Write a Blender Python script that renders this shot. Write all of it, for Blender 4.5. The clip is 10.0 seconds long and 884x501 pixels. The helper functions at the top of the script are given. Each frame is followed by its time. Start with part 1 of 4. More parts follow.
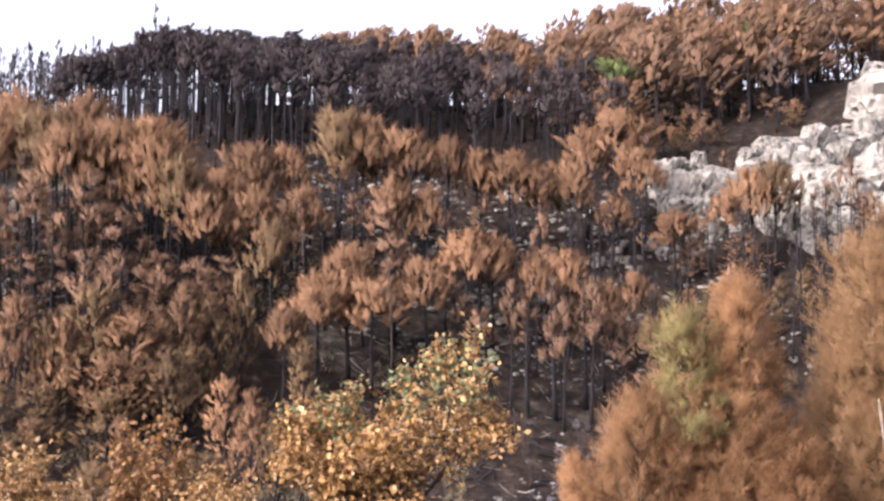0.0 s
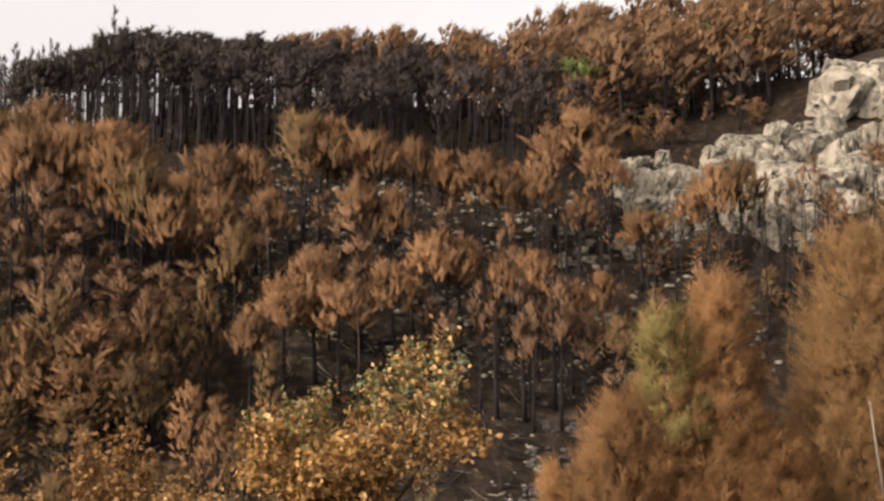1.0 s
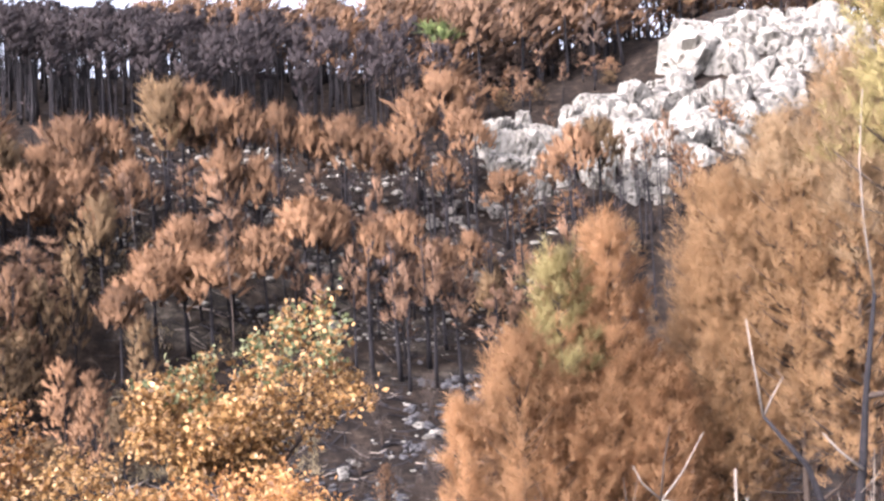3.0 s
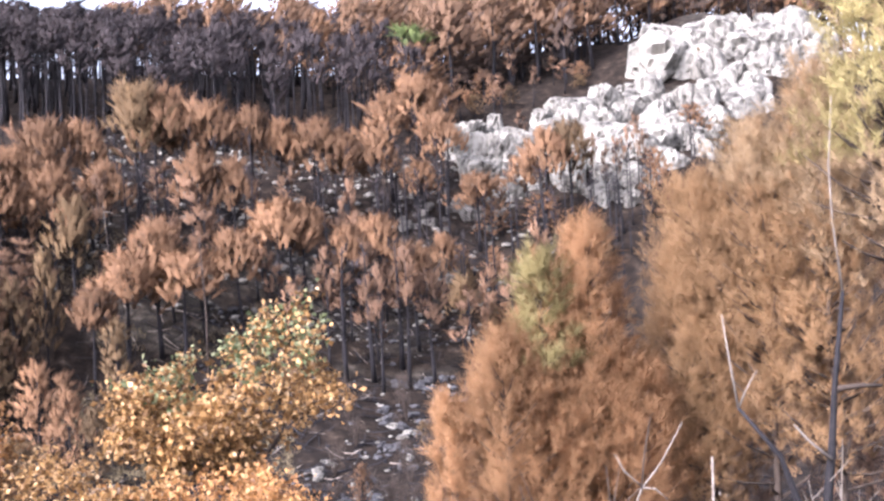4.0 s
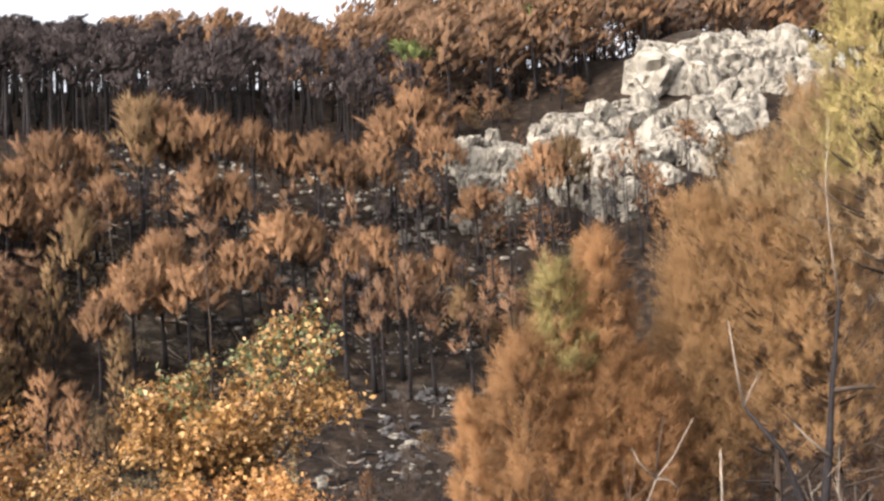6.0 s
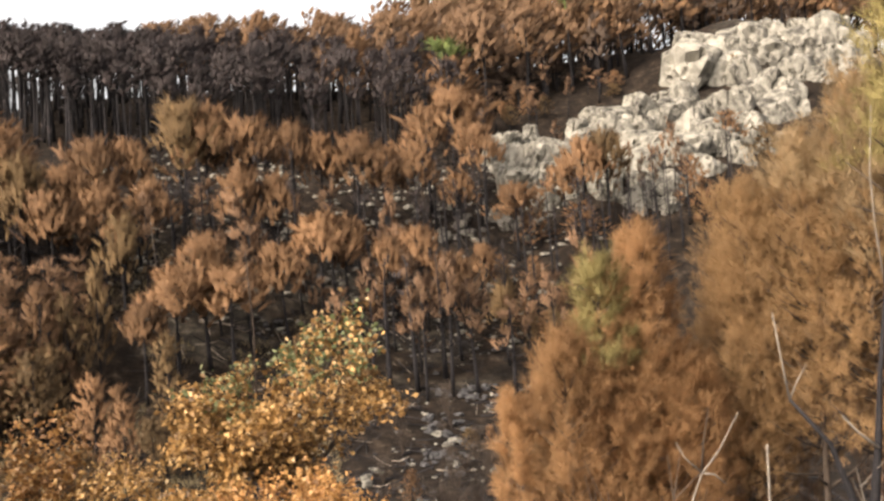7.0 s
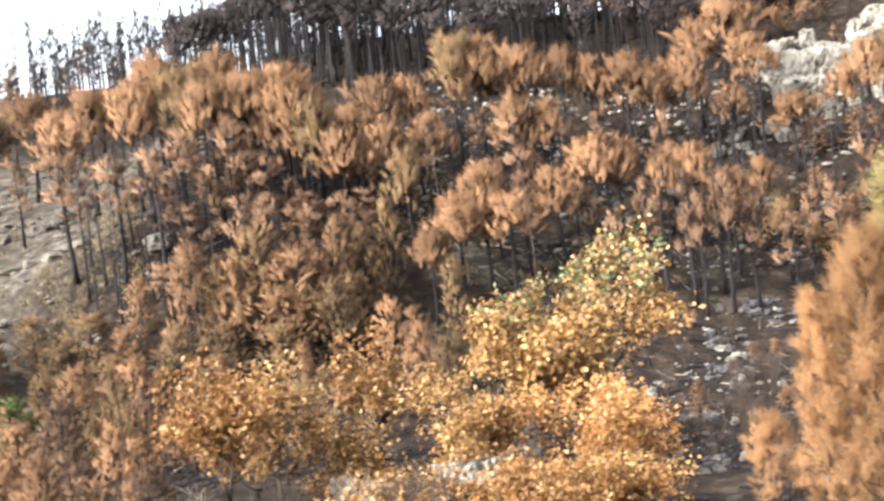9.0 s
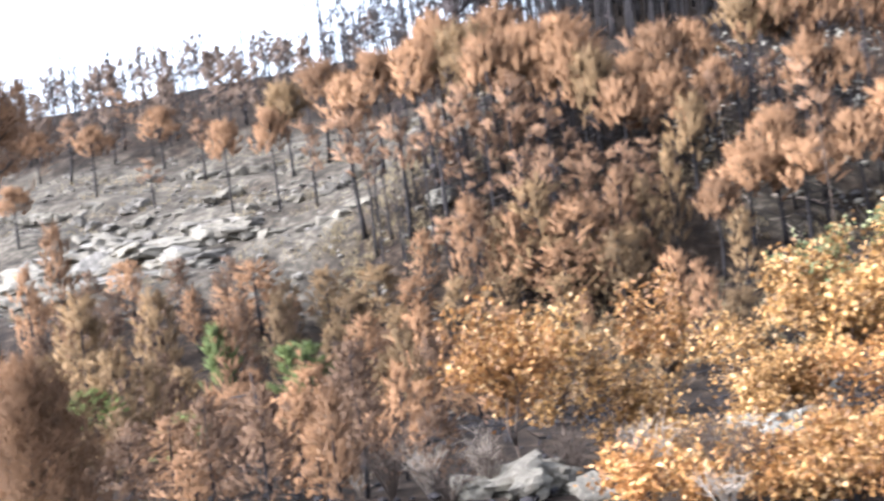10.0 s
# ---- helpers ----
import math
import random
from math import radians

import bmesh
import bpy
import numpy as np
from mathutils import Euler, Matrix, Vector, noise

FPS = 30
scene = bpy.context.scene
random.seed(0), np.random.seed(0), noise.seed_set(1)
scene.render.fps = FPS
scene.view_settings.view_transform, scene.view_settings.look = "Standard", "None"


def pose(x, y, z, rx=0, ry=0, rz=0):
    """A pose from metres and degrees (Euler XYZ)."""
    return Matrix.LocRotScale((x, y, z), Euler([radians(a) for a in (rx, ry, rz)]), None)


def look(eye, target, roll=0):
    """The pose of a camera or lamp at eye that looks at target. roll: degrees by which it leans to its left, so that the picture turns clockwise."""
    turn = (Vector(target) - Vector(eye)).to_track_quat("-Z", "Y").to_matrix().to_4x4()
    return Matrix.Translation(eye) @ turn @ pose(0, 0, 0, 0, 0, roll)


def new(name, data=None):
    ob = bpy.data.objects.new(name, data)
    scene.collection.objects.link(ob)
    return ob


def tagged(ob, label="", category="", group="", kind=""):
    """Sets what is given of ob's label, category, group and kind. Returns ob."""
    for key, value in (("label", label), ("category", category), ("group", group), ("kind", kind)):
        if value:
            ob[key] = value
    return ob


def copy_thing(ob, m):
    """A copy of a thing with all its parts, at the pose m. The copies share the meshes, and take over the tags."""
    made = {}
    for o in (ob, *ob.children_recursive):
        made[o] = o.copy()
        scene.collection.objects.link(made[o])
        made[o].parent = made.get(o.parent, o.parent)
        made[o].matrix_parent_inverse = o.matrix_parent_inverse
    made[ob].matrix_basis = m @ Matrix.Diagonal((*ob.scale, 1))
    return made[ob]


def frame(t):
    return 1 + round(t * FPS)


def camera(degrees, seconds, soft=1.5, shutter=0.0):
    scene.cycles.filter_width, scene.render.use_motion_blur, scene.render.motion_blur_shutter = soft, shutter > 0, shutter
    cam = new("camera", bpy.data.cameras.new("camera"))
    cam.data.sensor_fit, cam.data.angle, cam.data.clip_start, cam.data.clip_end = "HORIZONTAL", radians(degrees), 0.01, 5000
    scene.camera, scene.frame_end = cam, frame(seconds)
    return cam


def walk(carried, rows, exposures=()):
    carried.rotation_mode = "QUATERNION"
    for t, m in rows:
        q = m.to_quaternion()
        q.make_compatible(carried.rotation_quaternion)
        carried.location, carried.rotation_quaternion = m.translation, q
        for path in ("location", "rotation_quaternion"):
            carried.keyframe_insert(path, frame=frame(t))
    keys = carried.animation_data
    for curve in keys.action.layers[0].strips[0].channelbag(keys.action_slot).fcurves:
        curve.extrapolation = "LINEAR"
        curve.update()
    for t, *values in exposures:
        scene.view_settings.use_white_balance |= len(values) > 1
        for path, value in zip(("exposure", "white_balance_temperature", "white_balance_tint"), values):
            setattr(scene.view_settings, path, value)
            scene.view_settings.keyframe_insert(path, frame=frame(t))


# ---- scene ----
cam = camera(44.4, 10.0, soft=2.6, shutter=0.25)
# seconds, place, yaw to the left, pitch, roll
PATH = [
    (0, 0.000, 0.000, 0.000, 0.10, 3.01, 0.01),
    (0.5, -0.031, 0.189, 0.029, -0.65, 3.23, -0.47),
    (1, -0.054, 0.442, 0.020, -1.73, 3.09, -0.86),
    (1.5, -0.110, 0.596, -0.018, -3.30, 2.70, -1.42),
    (2, -0.147, 0.524, -0.086, -5.02, 2.16, -2.26),
    (2.5, -0.285, 0.206, -0.113, -6.83, 1.53, -3.02),
    (3, -0.544, -0.102, -0.170, -8.95, 1.04, -3.35),
    (4.5, -0.973, -0.665, -0.213, -10.87, 1.21, -3.13),
    (5, -1.213, -0.942, -0.233, -11.15, 1.45, -2.88),
    (6.5, -1.309, -1.260, -0.234, -10.41, 1.83, -3.75),
    (7, -1.289, -1.212, -0.237, -8.83, 1.79, -4.27),
    (7.5, -1.348, -1.197, -0.242, -6.45, 1.40, -4.78),
    (8, -1.589, -1.490, -0.249, -3.38, 0.70, -5.38),
    (8.5, -1.830, -1.837, -0.320, 0.64, -0.04, -5.95),
    (9, -1.824, -2.453, -0.317, 5.51, -0.92, -6.54),
    (9.5, -2.007, -2.357, -0.482, 11.68, -1.24, -7.03),
    (10, -2.245, -1.597, -0.775, 20.21, -1.17, -7.10),
]
# seconds, stops, kelvin, tint
EXPOSURES = [
    (0, 0.87, 6100, 26), (0.25, 0.40, 6750, 23), (0.5, 0.02, 7400, 19), (1, 0.00, 7700, 17), (1.5, 0.05, 8200, 12), (1.75, 0.55, 7800, 8), (2, 0.98, 7200, 5),
    (2.5, 1.40, 6150, 22), (3, 1.37, 5850, 24), (4.5, 1.33, 5500, 25), (5, 1.33, 5560, 25), (5.7, 0.95, 6300, 18), (6.5, 0.54, 7050, 12), (7, 0.57, 7200, 13),
    (7.5, 0.51, 7700, 15), (8, 0.54, 7950, 13), (8.5, 0.82, 7600, 9), (9, 1.55, 6300, 11), (9.5, 1.88, 5750, 15), (10, 1.77, 5620, 13)]
walk(cam, [(t, pose(x, y, z, 90 + pitch, 0, yaw) @ pose(0, 0, 0, 0, 0, roll)) for t, x, y, z, yaw, pitch, roll in PATH], EXPOSURES)

# ---- sky and sun ----
SUN_HIGH, SUN_WEST = 38.0, 52.0  # degrees above the horizon, and west of straight behind the camera
world = bpy.data.worlds.new("sky")
scene.world = world
world.use_nodes = True
sky = world.node_tree.nodes.new("ShaderNodeTexSky")
sky.sky_type, sky.sun_disc = "NISHITA", False
sky.sun_elevation, sky.sun_rotation = radians(SUN_HIGH), radians(180 + SUN_WEST)
sky.air_density, sky.dust_density, sky.ozone_density = 1.0, 7.0, 1.0
backing = world.node_tree.nodes["Background"]
backing.inputs["Strength"].default_value = 0.15
haze = world.node_tree.nodes.new("ShaderNodeHueSaturation")  # a hazy, almost white sky
haze.inputs["Saturation"].default_value, haze.inputs["Value"].default_value = 0.35, 2.5
world.node_tree.links.new(sky.outputs["Color"], haze.inputs["Color"])
world.node_tree.links.new(haze.outputs["Color"], backing.inputs["Color"])
sun = new("sun", bpy.data.lights.new("sun", "SUN"))
sun.data.energy, sun.data.angle, sun.data.color = 2.4, radians(1.2), (1.0, 0.93, 0.82)
sun.matrix_world = look((-60 * math.sin(radians(SUN_WEST)), -60 * math.cos(radians(SUN_WEST)), 60 * math.tan(radians(SUN_HIGH))), (0, 0, 0))


# ---- materials ----
def nodes_of(name):
    m = bpy.data.materials.new(name)
    m.use_nodes = True
    t = m.node_tree
    return m, t, t.nodes["Principled BSDF"], t.links


def ramp(t, stops):
    r = t.nodes.new("ShaderNodeValToRGB")
    while len(r.color_ramp.elements) < len(stops):
        r.color_ramp.elements.new(0.5)
    for e, (at, c) in zip(r.color_ramp.elements, stops):
        e.position, e.color = at, (*c, 1)
    return r


def noisy(t, scale, detail=5.0, rough=0.6, kind="Object"):
    co = t.nodes.new("ShaderNodeTexCoord")
    n = t.nodes.new("ShaderNodeTexNoise")
    n.inputs["Scale"].default_value, n.inputs["Detail"].default_value, n.inputs["Roughness"].default_value = scale, detail, rough
    t.links.new(co.outputs[kind], n.inputs["Vector"])
    return n


def blend(t, a, b, fac, how="MIX"):
    m = t.nodes.new("ShaderNodeMix")
    m.data_type, m.blend_type = "RGBA", how
    for sock, v in ((m.inputs[6], a), (m.inputs[7], b), (m.inputs[0], fac)):
        if isinstance(v, (tuple, float, int)):
            sock.default_value = (*v, 1) if isinstance(v, tuple) else v
        else:
            t.links.new(v, sock)
    return m.outputs[2]


def foliage(name, stops, clump=(0.72, 1.2), through_light=0.35, rough=0.8, single=0.4):
    """Dry needles or leaves: a colour of its own for each blade, clumps and trees that differ, and light that comes through."""
    m, t, bsdf, links = nodes_of(name)
    geo, info = t.nodes.new("ShaderNodeNewGeometry"), t.nodes.new("ShaderNodeObjectInfo")
    r = ramp(t, stops)
    patch = noisy(t, 2.3, 3.0)
    even = t.nodes.new("ShaderNodeMapRange")
    even.inputs[1].default_value, even.inputs[2].default_value, even.inputs[4].default_value = 0.3, 0.7, 1 - single
    links.new(patch.outputs[0], even.inputs[0])
    own = t.nodes.new("ShaderNodeMath")
    own.operation = "MULTIPLY_ADD"
    own.inputs[1].default_value = single
    links.new(geo.outputs["Random Per Island"], own.inputs[0]), links.new(even.outputs[0], own.inputs[2])
    links.new(own.outputs[0], r.inputs[0])
    n = noisy(t, 0.9, 3.0)
    grey = t.nodes.new("ShaderNodeMapRange")
    grey.inputs[1].default_value, grey.inputs[2].default_value, grey.inputs[3].default_value, grey.inputs[4].default_value = 0.3, 0.7, *clump
    links.new(n.outputs[0], grey.inputs[0])
    tree = t.nodes.new("ShaderNodeMapRange")
    tree.inputs[3].default_value, tree.inputs[4].default_value = 0.66, 1.22
    links.new(info.outputs["Random"], tree.inputs[0])
    mul = t.nodes.new("ShaderNodeMath")
    mul.operation = "MULTIPLY"
    links.new(grey.outputs[0], mul.inputs[0]), links.new(tree.outputs[0], mul.inputs[1])
    hsv = t.nodes.new("ShaderNodeHueSaturation")
    links.new(r.outputs[0], hsv.inputs["Color"]), links.new(mul.outputs[0], hsv.inputs["Value"])
    links.new(hsv.outputs[0], bsdf.inputs["Base Color"])
    bsdf.inputs["Roughness"].default_value = rough
    bsdf.inputs["Specular IOR Level"].default_value = 0.25
    back = t.nodes.new("ShaderNodeBsdfTranslucent")
    links.new(hsv.outputs[0], back.inputs["Color"])
    mix = t.nodes.new("ShaderNodeMixShader")
    mix.inputs[0].default_value = through_light
    links.new(bsdf.outputs[0], mix.inputs[1]), links.new(back.outputs[0], mix.inputs[2])
    links.new(mix.outputs[0], t.nodes["Material Output"].inputs["Surface"])
    return m


def surface(name, stops, scale, fine, rough=0.9, bump=0.5, depth=0.03, kind="Object"):
    """A rough matt surface with two scales of variation and relief."""
    m, t, bsdf, links = nodes_of(name)
    big, small = noisy(t, scale, 6.0, 0.62, kind), noisy(t, fine, 6.0, 0.7, kind)
    r = ramp(t, stops)
    mixed = t.nodes.new("ShaderNodeMath")
    mixed.operation = "MULTIPLY_ADD"
    links.new(small.outputs[0], mixed.inputs[0])
    mixed.inputs[1].default_value = 0.5
    half = t.nodes.new("ShaderNodeMath")
    half.operation = "MULTIPLY"
    half.inputs[1].default_value = 0.5
    links.new(big.outputs[0], half.inputs[0]), links.new(half.outputs[0], mixed.inputs[2])
    links.new(mixed.outputs[0], r.inputs[0])
    links.new(r.outputs[0], bsdf.inputs["Base Color"])
    bsdf.inputs["Roughness"].default_value = rough
    bsdf.inputs["Specular IOR Level"].default_value = 0.2
    b = t.nodes.new("ShaderNodeBump")
    b.inputs["Strength"].default_value, b.inputs["Distance"].default_value = bump, depth
    links.new(small.outputs[0], b.inputs["Height"]), links.new(b.outputs[0], bsdf.inputs["Normal"])
    return m


RUST = foliage("scorched_needles", [(0.0, (0.12, 0.066, 0.0335)), (0.35, (0.17, 0.0935, 0.0475)), (0.75, (0.22, 0.121, 0.0614)), (1.0, (0.29, 0.1594, 0.0809))])
RUST_FINE = foliage("scorched_sprays", [(0.0, (0.220, 0.1247, 0.0598)), (0.4, (0.295, 0.1673, 0.0802)), (0.8, (0.350, 0.1984, 0.0952)), (1.0, (0.415, 0.2353, 0.1129))], clump=(0.85, 1.15), through_light=0.6)
PALE_RUST = foliage("faded_sprays", [(0.0, (0.2068, 0.1249, 0.0605)), (0.4, (0.2773, 0.1683, 0.0818)), (0.8, (0.329, 0.2018, 0.0986)), (1.0, (0.3901, 0.2444, 0.1228))], clump=(0.85, 1.15), through_light=0.6)
RIDGE = foliage("ridge_pine_needles", [(0.0, (0.095, 0.0551, 0.0304)), (0.4, (0.145, 0.0841, 0.0464)), (0.8, (0.190, 0.1102, 0.0608)), (1.0, (0.250, 0.1450, 0.0800))])
KHAKI = foliage("dull_brown_needles", [(0.0, (0.082, 0.0517, 0.0246)), (0.4, (0.122, 0.0769, 0.0366)), (0.8, (0.162, 0.1021, 0.0486)), (1.0, (0.225, 0.1418, 0.0675))])
TAN = foliage("bleached_sprays", [(0.0, (0.240, 0.1656, 0.0912)), (0.5, (0.310, 0.2139, 0.1178)), (1.0, (0.390, 0.2691, 0.1482))], through_light=0.55)
DARK_NEEDLES = foliage("charred_needles", [(0.0, (0.014, 0.0104, 0.0098)), (0.6, (0.026, 0.0192, 0.0182)), (1.0, (0.052, 0.0385, 0.0364))], through_light=0.15)
UMBER_NEEDLES = foliage("dark_umber_needles", [(0.0, (0.05, 0.029, 0.017)), (0.5, (0.095, 0.055, 0.032)), (1.0, (0.155, 0.095, 0.056))], through_light=0.3)
DULL_NEEDLES = foliage("singed_grey_brown_needles", [(0.0, (0.075, 0.05, 0.036)), (0.6, (0.13, 0.088, 0.063)), (1.0, (0.19, 0.135, 0.098))], through_light=0.3)
BROWN_NEEDLES = foliage("browned_needles", [(0.0, (0.0938, 0.054, 0.031)), (0.6, (0.175, 0.1008, 0.058)), (1.0, (0.25, 0.144, 0.0828))], through_light=0.25)
GREEN = foliage("living_needles", [(0.0, (0.0526, 0.0693, 0.0203)), (0.6, (0.0958, 0.1248, 0.0348)), (1.0, (0.182, 0.2033, 0.0688))])
OLIVE = foliage("yellowing_needles", [(0.0, (0.19, 0.15, 0.055)), (0.6, (0.29, 0.235, 0.092)), (1.0, (0.39, 0.33, 0.15))])
# OAK's darkest stop stands in for shadow and its cream stop for highlights
OAK = foliage("dry_oak_leaves", [(0.0, (0.0486, 0.0257, 0.0109)), (0.3, (0.135, 0.0729, 0.0255)), (0.6, (0.27, 0.1499, 0.0529)), (0.85, (0.4536, 0.281, 0.114)), (1.0, (0.6912, 0.5225, 0.3282))], (0.6, 1.2), 0.4, 0.45, 0.8)
OAK_RED = foliage("russet_oak_leaves", [(0.0, (0.0949, 0.0455, 0.018)), (0.4, (0.2493, 0.1198, 0.0402)), (0.8, (0.4036, 0.2156, 0.0759)), (1.0, (0.6528, 0.479, 0.2566))], (0.6, 1.2), 0.4, 0.45, 0.8)
OAK_GREEN = foliage("late_green_oak_leaves", [(0.0, (0.06, 0.075, 0.03)), (0.6, (0.13, 0.15, 0.065)), (1.0, (0.32, 0.31, 0.17))], (0.6, 1.2), 0.4, 0.45, 0.8)
CHAR = surface("charred_bark", [(0.25, (0.0057, 0.0052, 0.006)), (0.5, (0.0115, 0.0101, 0.0108)), (0.75, (0.0345, 0.0282, 0.0276))], 2.0, 18.0)
PALE_BARK = surface("grey_dead_wood", [(0.3, (0.07, 0.056, 0.045)), (0.55, (0.17, 0.142, 0.115)), (0.8, (0.30, 0.265, 0.22))], 3.0, 22.0)
BROWN_BARK = surface("brown_bark", [(0.25, (0.016, 0.012, 0.010)), (0.5, (0.04, 0.029, 0.022)), (0.8, (0.11, 0.083, 0.064))], 3.0, 20.0)
LIMESTONE = surface("pale_limestone", [(0.38, (0.022, 0.02, 0.017)), (0.44, (0.075, 0.069, 0.058)), (0.51, (0.17, 0.158, 0.132)), (0.66, (0.285, 0.266, 0.224))], 0.5, 3.4, 0.9, 0.9, 0.14)
GREY_STONE = surface("grey_stone", [(0.32, (0.028, 0.025, 0.021)), (0.5, (0.085, 0.077, 0.066)), (0.75, (0.185, 0.172, 0.15))], 0.9, 7.0, 0.9, 0.8, 0.06)
BANK_STONE = surface("pale_bank_stone", [(0.34, (0.0298, 0.0257, 0.0208)), (0.47, (0.0765, 0.0681, 0.0544)), (0.6, (0.1275, 0.1154, 0.092)), (0.78, (0.1785, 0.1635, 0.132))], 0.7, 6.0, 0.9, 0.9, 0.08)
SOOTY_STONE = surface("sooty_stone", [(0.3, (0.018, 0.017, 0.018)), (0.52, (0.05, 0.048, 0.048)), (0.75, (0.18, 0.174, 0.17))], 1.2, 8.0, 0.9, 0.8, 0.06)
ASH_GRASS = foliage("dry_grass", [(0.0, (0.10, 0.075, 0.04)), (0.6, (0.20, 0.155, 0.085)), (1.0, (0.32, 0.26, 0.155))], through_light=0.2)


def burnt_ground():
    """Char and ash with brown litter; bare grey soil and rock where the sheet's own "bare" value is high."""
    m, t, bsdf, links = nodes_of("burnt_ground")
    big, mid, fine = noisy(t, 0.22, 6.0, 0.65), noisy(t, 1.3, 6.0, 0.7), noisy(t, 9.0, 5.0, 0.7)
    char = ramp(t, [(0.30, (0.006, 0.0048, 0.0040)), (0.48, (0.0115, 0.0088, 0.0070)), (0.60, (0.024, 0.0172, 0.0124)), (0.76, (0.075, 0.059, 0.044))])
    bare = ramp(t, [(0.32, (0.012, 0.011, 0.010)), (0.46, (0.030, 0.0265, 0.0214)), (0.58, (0.066, 0.0578, 0.0458)), (0.8, (0.135, 0.122, 0.099))])
    links.new(mid.outputs[0], char.inputs[0]), links.new(mid.outputs[0], bare.inputs[0])
    att = t.nodes.new("ShaderNodeAttribute")
    att.attribute_name = "bare"
    s = t.nodes.new("ShaderNodeMath")
    s.operation = "ADD"
    links.new(att.outputs["Fac"], s.inputs[0]), links.new(big.outputs[0], s.inputs[1])
    sharp = t.nodes.new("ShaderNodeMapRange")
    sharp.inputs[1].default_value, sharp.inputs[2].default_value = 0.72, 1.02
    links.new(s.outputs[0], sharp.inputs[0])
    c = blend(t, char.outputs[0], bare.outputs[0], sharp.outputs[0])
    grit = t.nodes.new("ShaderNodeMapRange")
    grit.inputs[1].default_value, grit.inputs[2].default_value, grit.inputs[3].default_value, grit.inputs[4].default_value = 0.3, 0.7, 0.6, 1.45
    links.new(fine.outputs[0], grit.inputs[0])
    hsv = t.nodes.new("ShaderNodeHueSaturation")
    links.new(c, hsv.inputs["Color"]), links.new(grit.outputs[0], hsv.inputs["Value"])
    links.new(hsv.outputs[0], bsdf.inputs["Base Color"])
    bsdf.inputs["Roughness"].default_value = 1.0
    bsdf.inputs["Specular IOR Level"].default_value = 0.05
    b = t.nodes.new("ShaderNodeBump")
    b.inputs["Strength"].default_value, b.inputs["Distance"].default_value = 0.8, 0.12
    links.new(mid.outputs[0], b.inputs["Height"]), links.new(b.outputs[0], bsdf.inputs["Normal"])
    return m


GROUND = burnt_ground()


# ---- the lie of the land ----
MID = ((-60, -40, -9, 0, 6, 12, 18, 24, 32, 40, 47, 55, 60, 66, 70, 76, 85, 100, 112, 124, 140, 200, 420, 900),
       (12, 7, -2.1, -2.1, -3.4, -4.8, -5.8, -6.6, -7.4, -7.9, -7.5, -5.6, -3.2, 0.8, 3.6, 7.0, 10.6, 16.4, 20.6, 22.6, 20.5, 4, -50, -70))
WEST = ((-60, -40, -9, 0, 8, 18, 30, 40, 48, 55, 65, 85, 110, 126, 145, 200, 420, 900),
        (12, 7, -2.1, -2.1, -3.7, -5.4, -5.6, -4.2, -2.6, -1.0, 2.2, 8.2, 17.2, 22.0, 20.5, 2, -50, -70))


def smooth(v, a, b):
    s = np.clip((v - a) / (b - a), 0, 1)
    return s * s * (3 - 2 * s)


def land(x, y):
    """The height of the ground at x, y (arrays or numbers)."""
    x, y = np.asarray(x, float), np.asarray(y, float)
    lift = 0.40 * np.clip(6 - x, 0, 26) + 0.22 * np.clip(x - 15, 0, 40)
    lift = lift * smooth(y, 34, 55) * (1 - 0.5 * smooth(y, 85, 110))
    mid = np.interp(y + lift, *MID)
    mid = np.where(mid > 6, 6 + (mid - 6) * (1 - 0.12 * smooth(-x, 5, 45)), mid)
    west = np.interp(y, *WEST)
    w = smooth(-x, 20, 38)
    z = mid * (1 - w) + west * w
    z = z + 6.0 * np.exp(-((x - 43) / 9.5) ** 2 - ((y - 96) / 8) ** 2)
    z = z + 2.6 * np.exp(-((x - 45) / 24) ** 2 - ((y - 116) / 12) ** 2)
    # a far hill beyond the shoulder, and bumps in the slope
    z = z + 150 * np.exp(-((x + 520) / 150) ** 2 - ((y - 560) / 190) ** 2)
    z = z + 0.35 * np.sin(x * 0.31 + 1.3 * np.sin(y * 0.17)) * np.sin(y * 0.27 + 0.6) * smooth(y, 8, 30)
    return z


# ---- mesh helpers ----
NORMALS = {}


class Soup:
    """Points and faces gathered for one mesh."""

    def __init__(self):
        self.co, self.faces, self.n, self.nor = [], [], 0, []

    def add(self, co, faces, nor=None):
        self.co.append(np.asarray(co, float))
        if nor is not None:
            self.nor.append(nor)
        self.faces += [tuple(i + self.n for i in f) for f in faces]
        self.n += len(co)

    def mesh(self, name, material, smooth_faces=False):
        me = bpy.data.meshes.new(name)
        me.from_pydata(np.concatenate(self.co).tolist() if self.co else [], [], self.faces)
        me.materials.append(material)
        if smooth_faces:
            me.polygons.foreach_set("use_smooth", [True] * len(me.polygons))
        me.update()
        if self.nor:
            soften(me, np.concatenate(self.nor))
        return me


def soften(me, nor):
    """Lets the blades of a brush shade together as one soft mass."""
    NORMALS[me.name] = nor
    me.polygons.foreach_set("use_smooth", [True] * len(me.polygons))
    me.normals_split_custom_set_from_vertices(nor.tolist())
    me.update()


def facing(co, nor):
    """Turns each triangle so that it faces the way its normals point."""
    face = np.cross(co[:, 1] - co[:, 0], co[:, 2] - co[:, 0])
    wrong = np.einsum("ij,ij->i", face, nor[:, 0]) < 0
    co[wrong] = co[wrong][:, [0, 2, 1]]
    return co


def unit(v):
    return v / np.maximum(np.linalg.norm(v, axis=-1, keepdims=True), 1e-9)


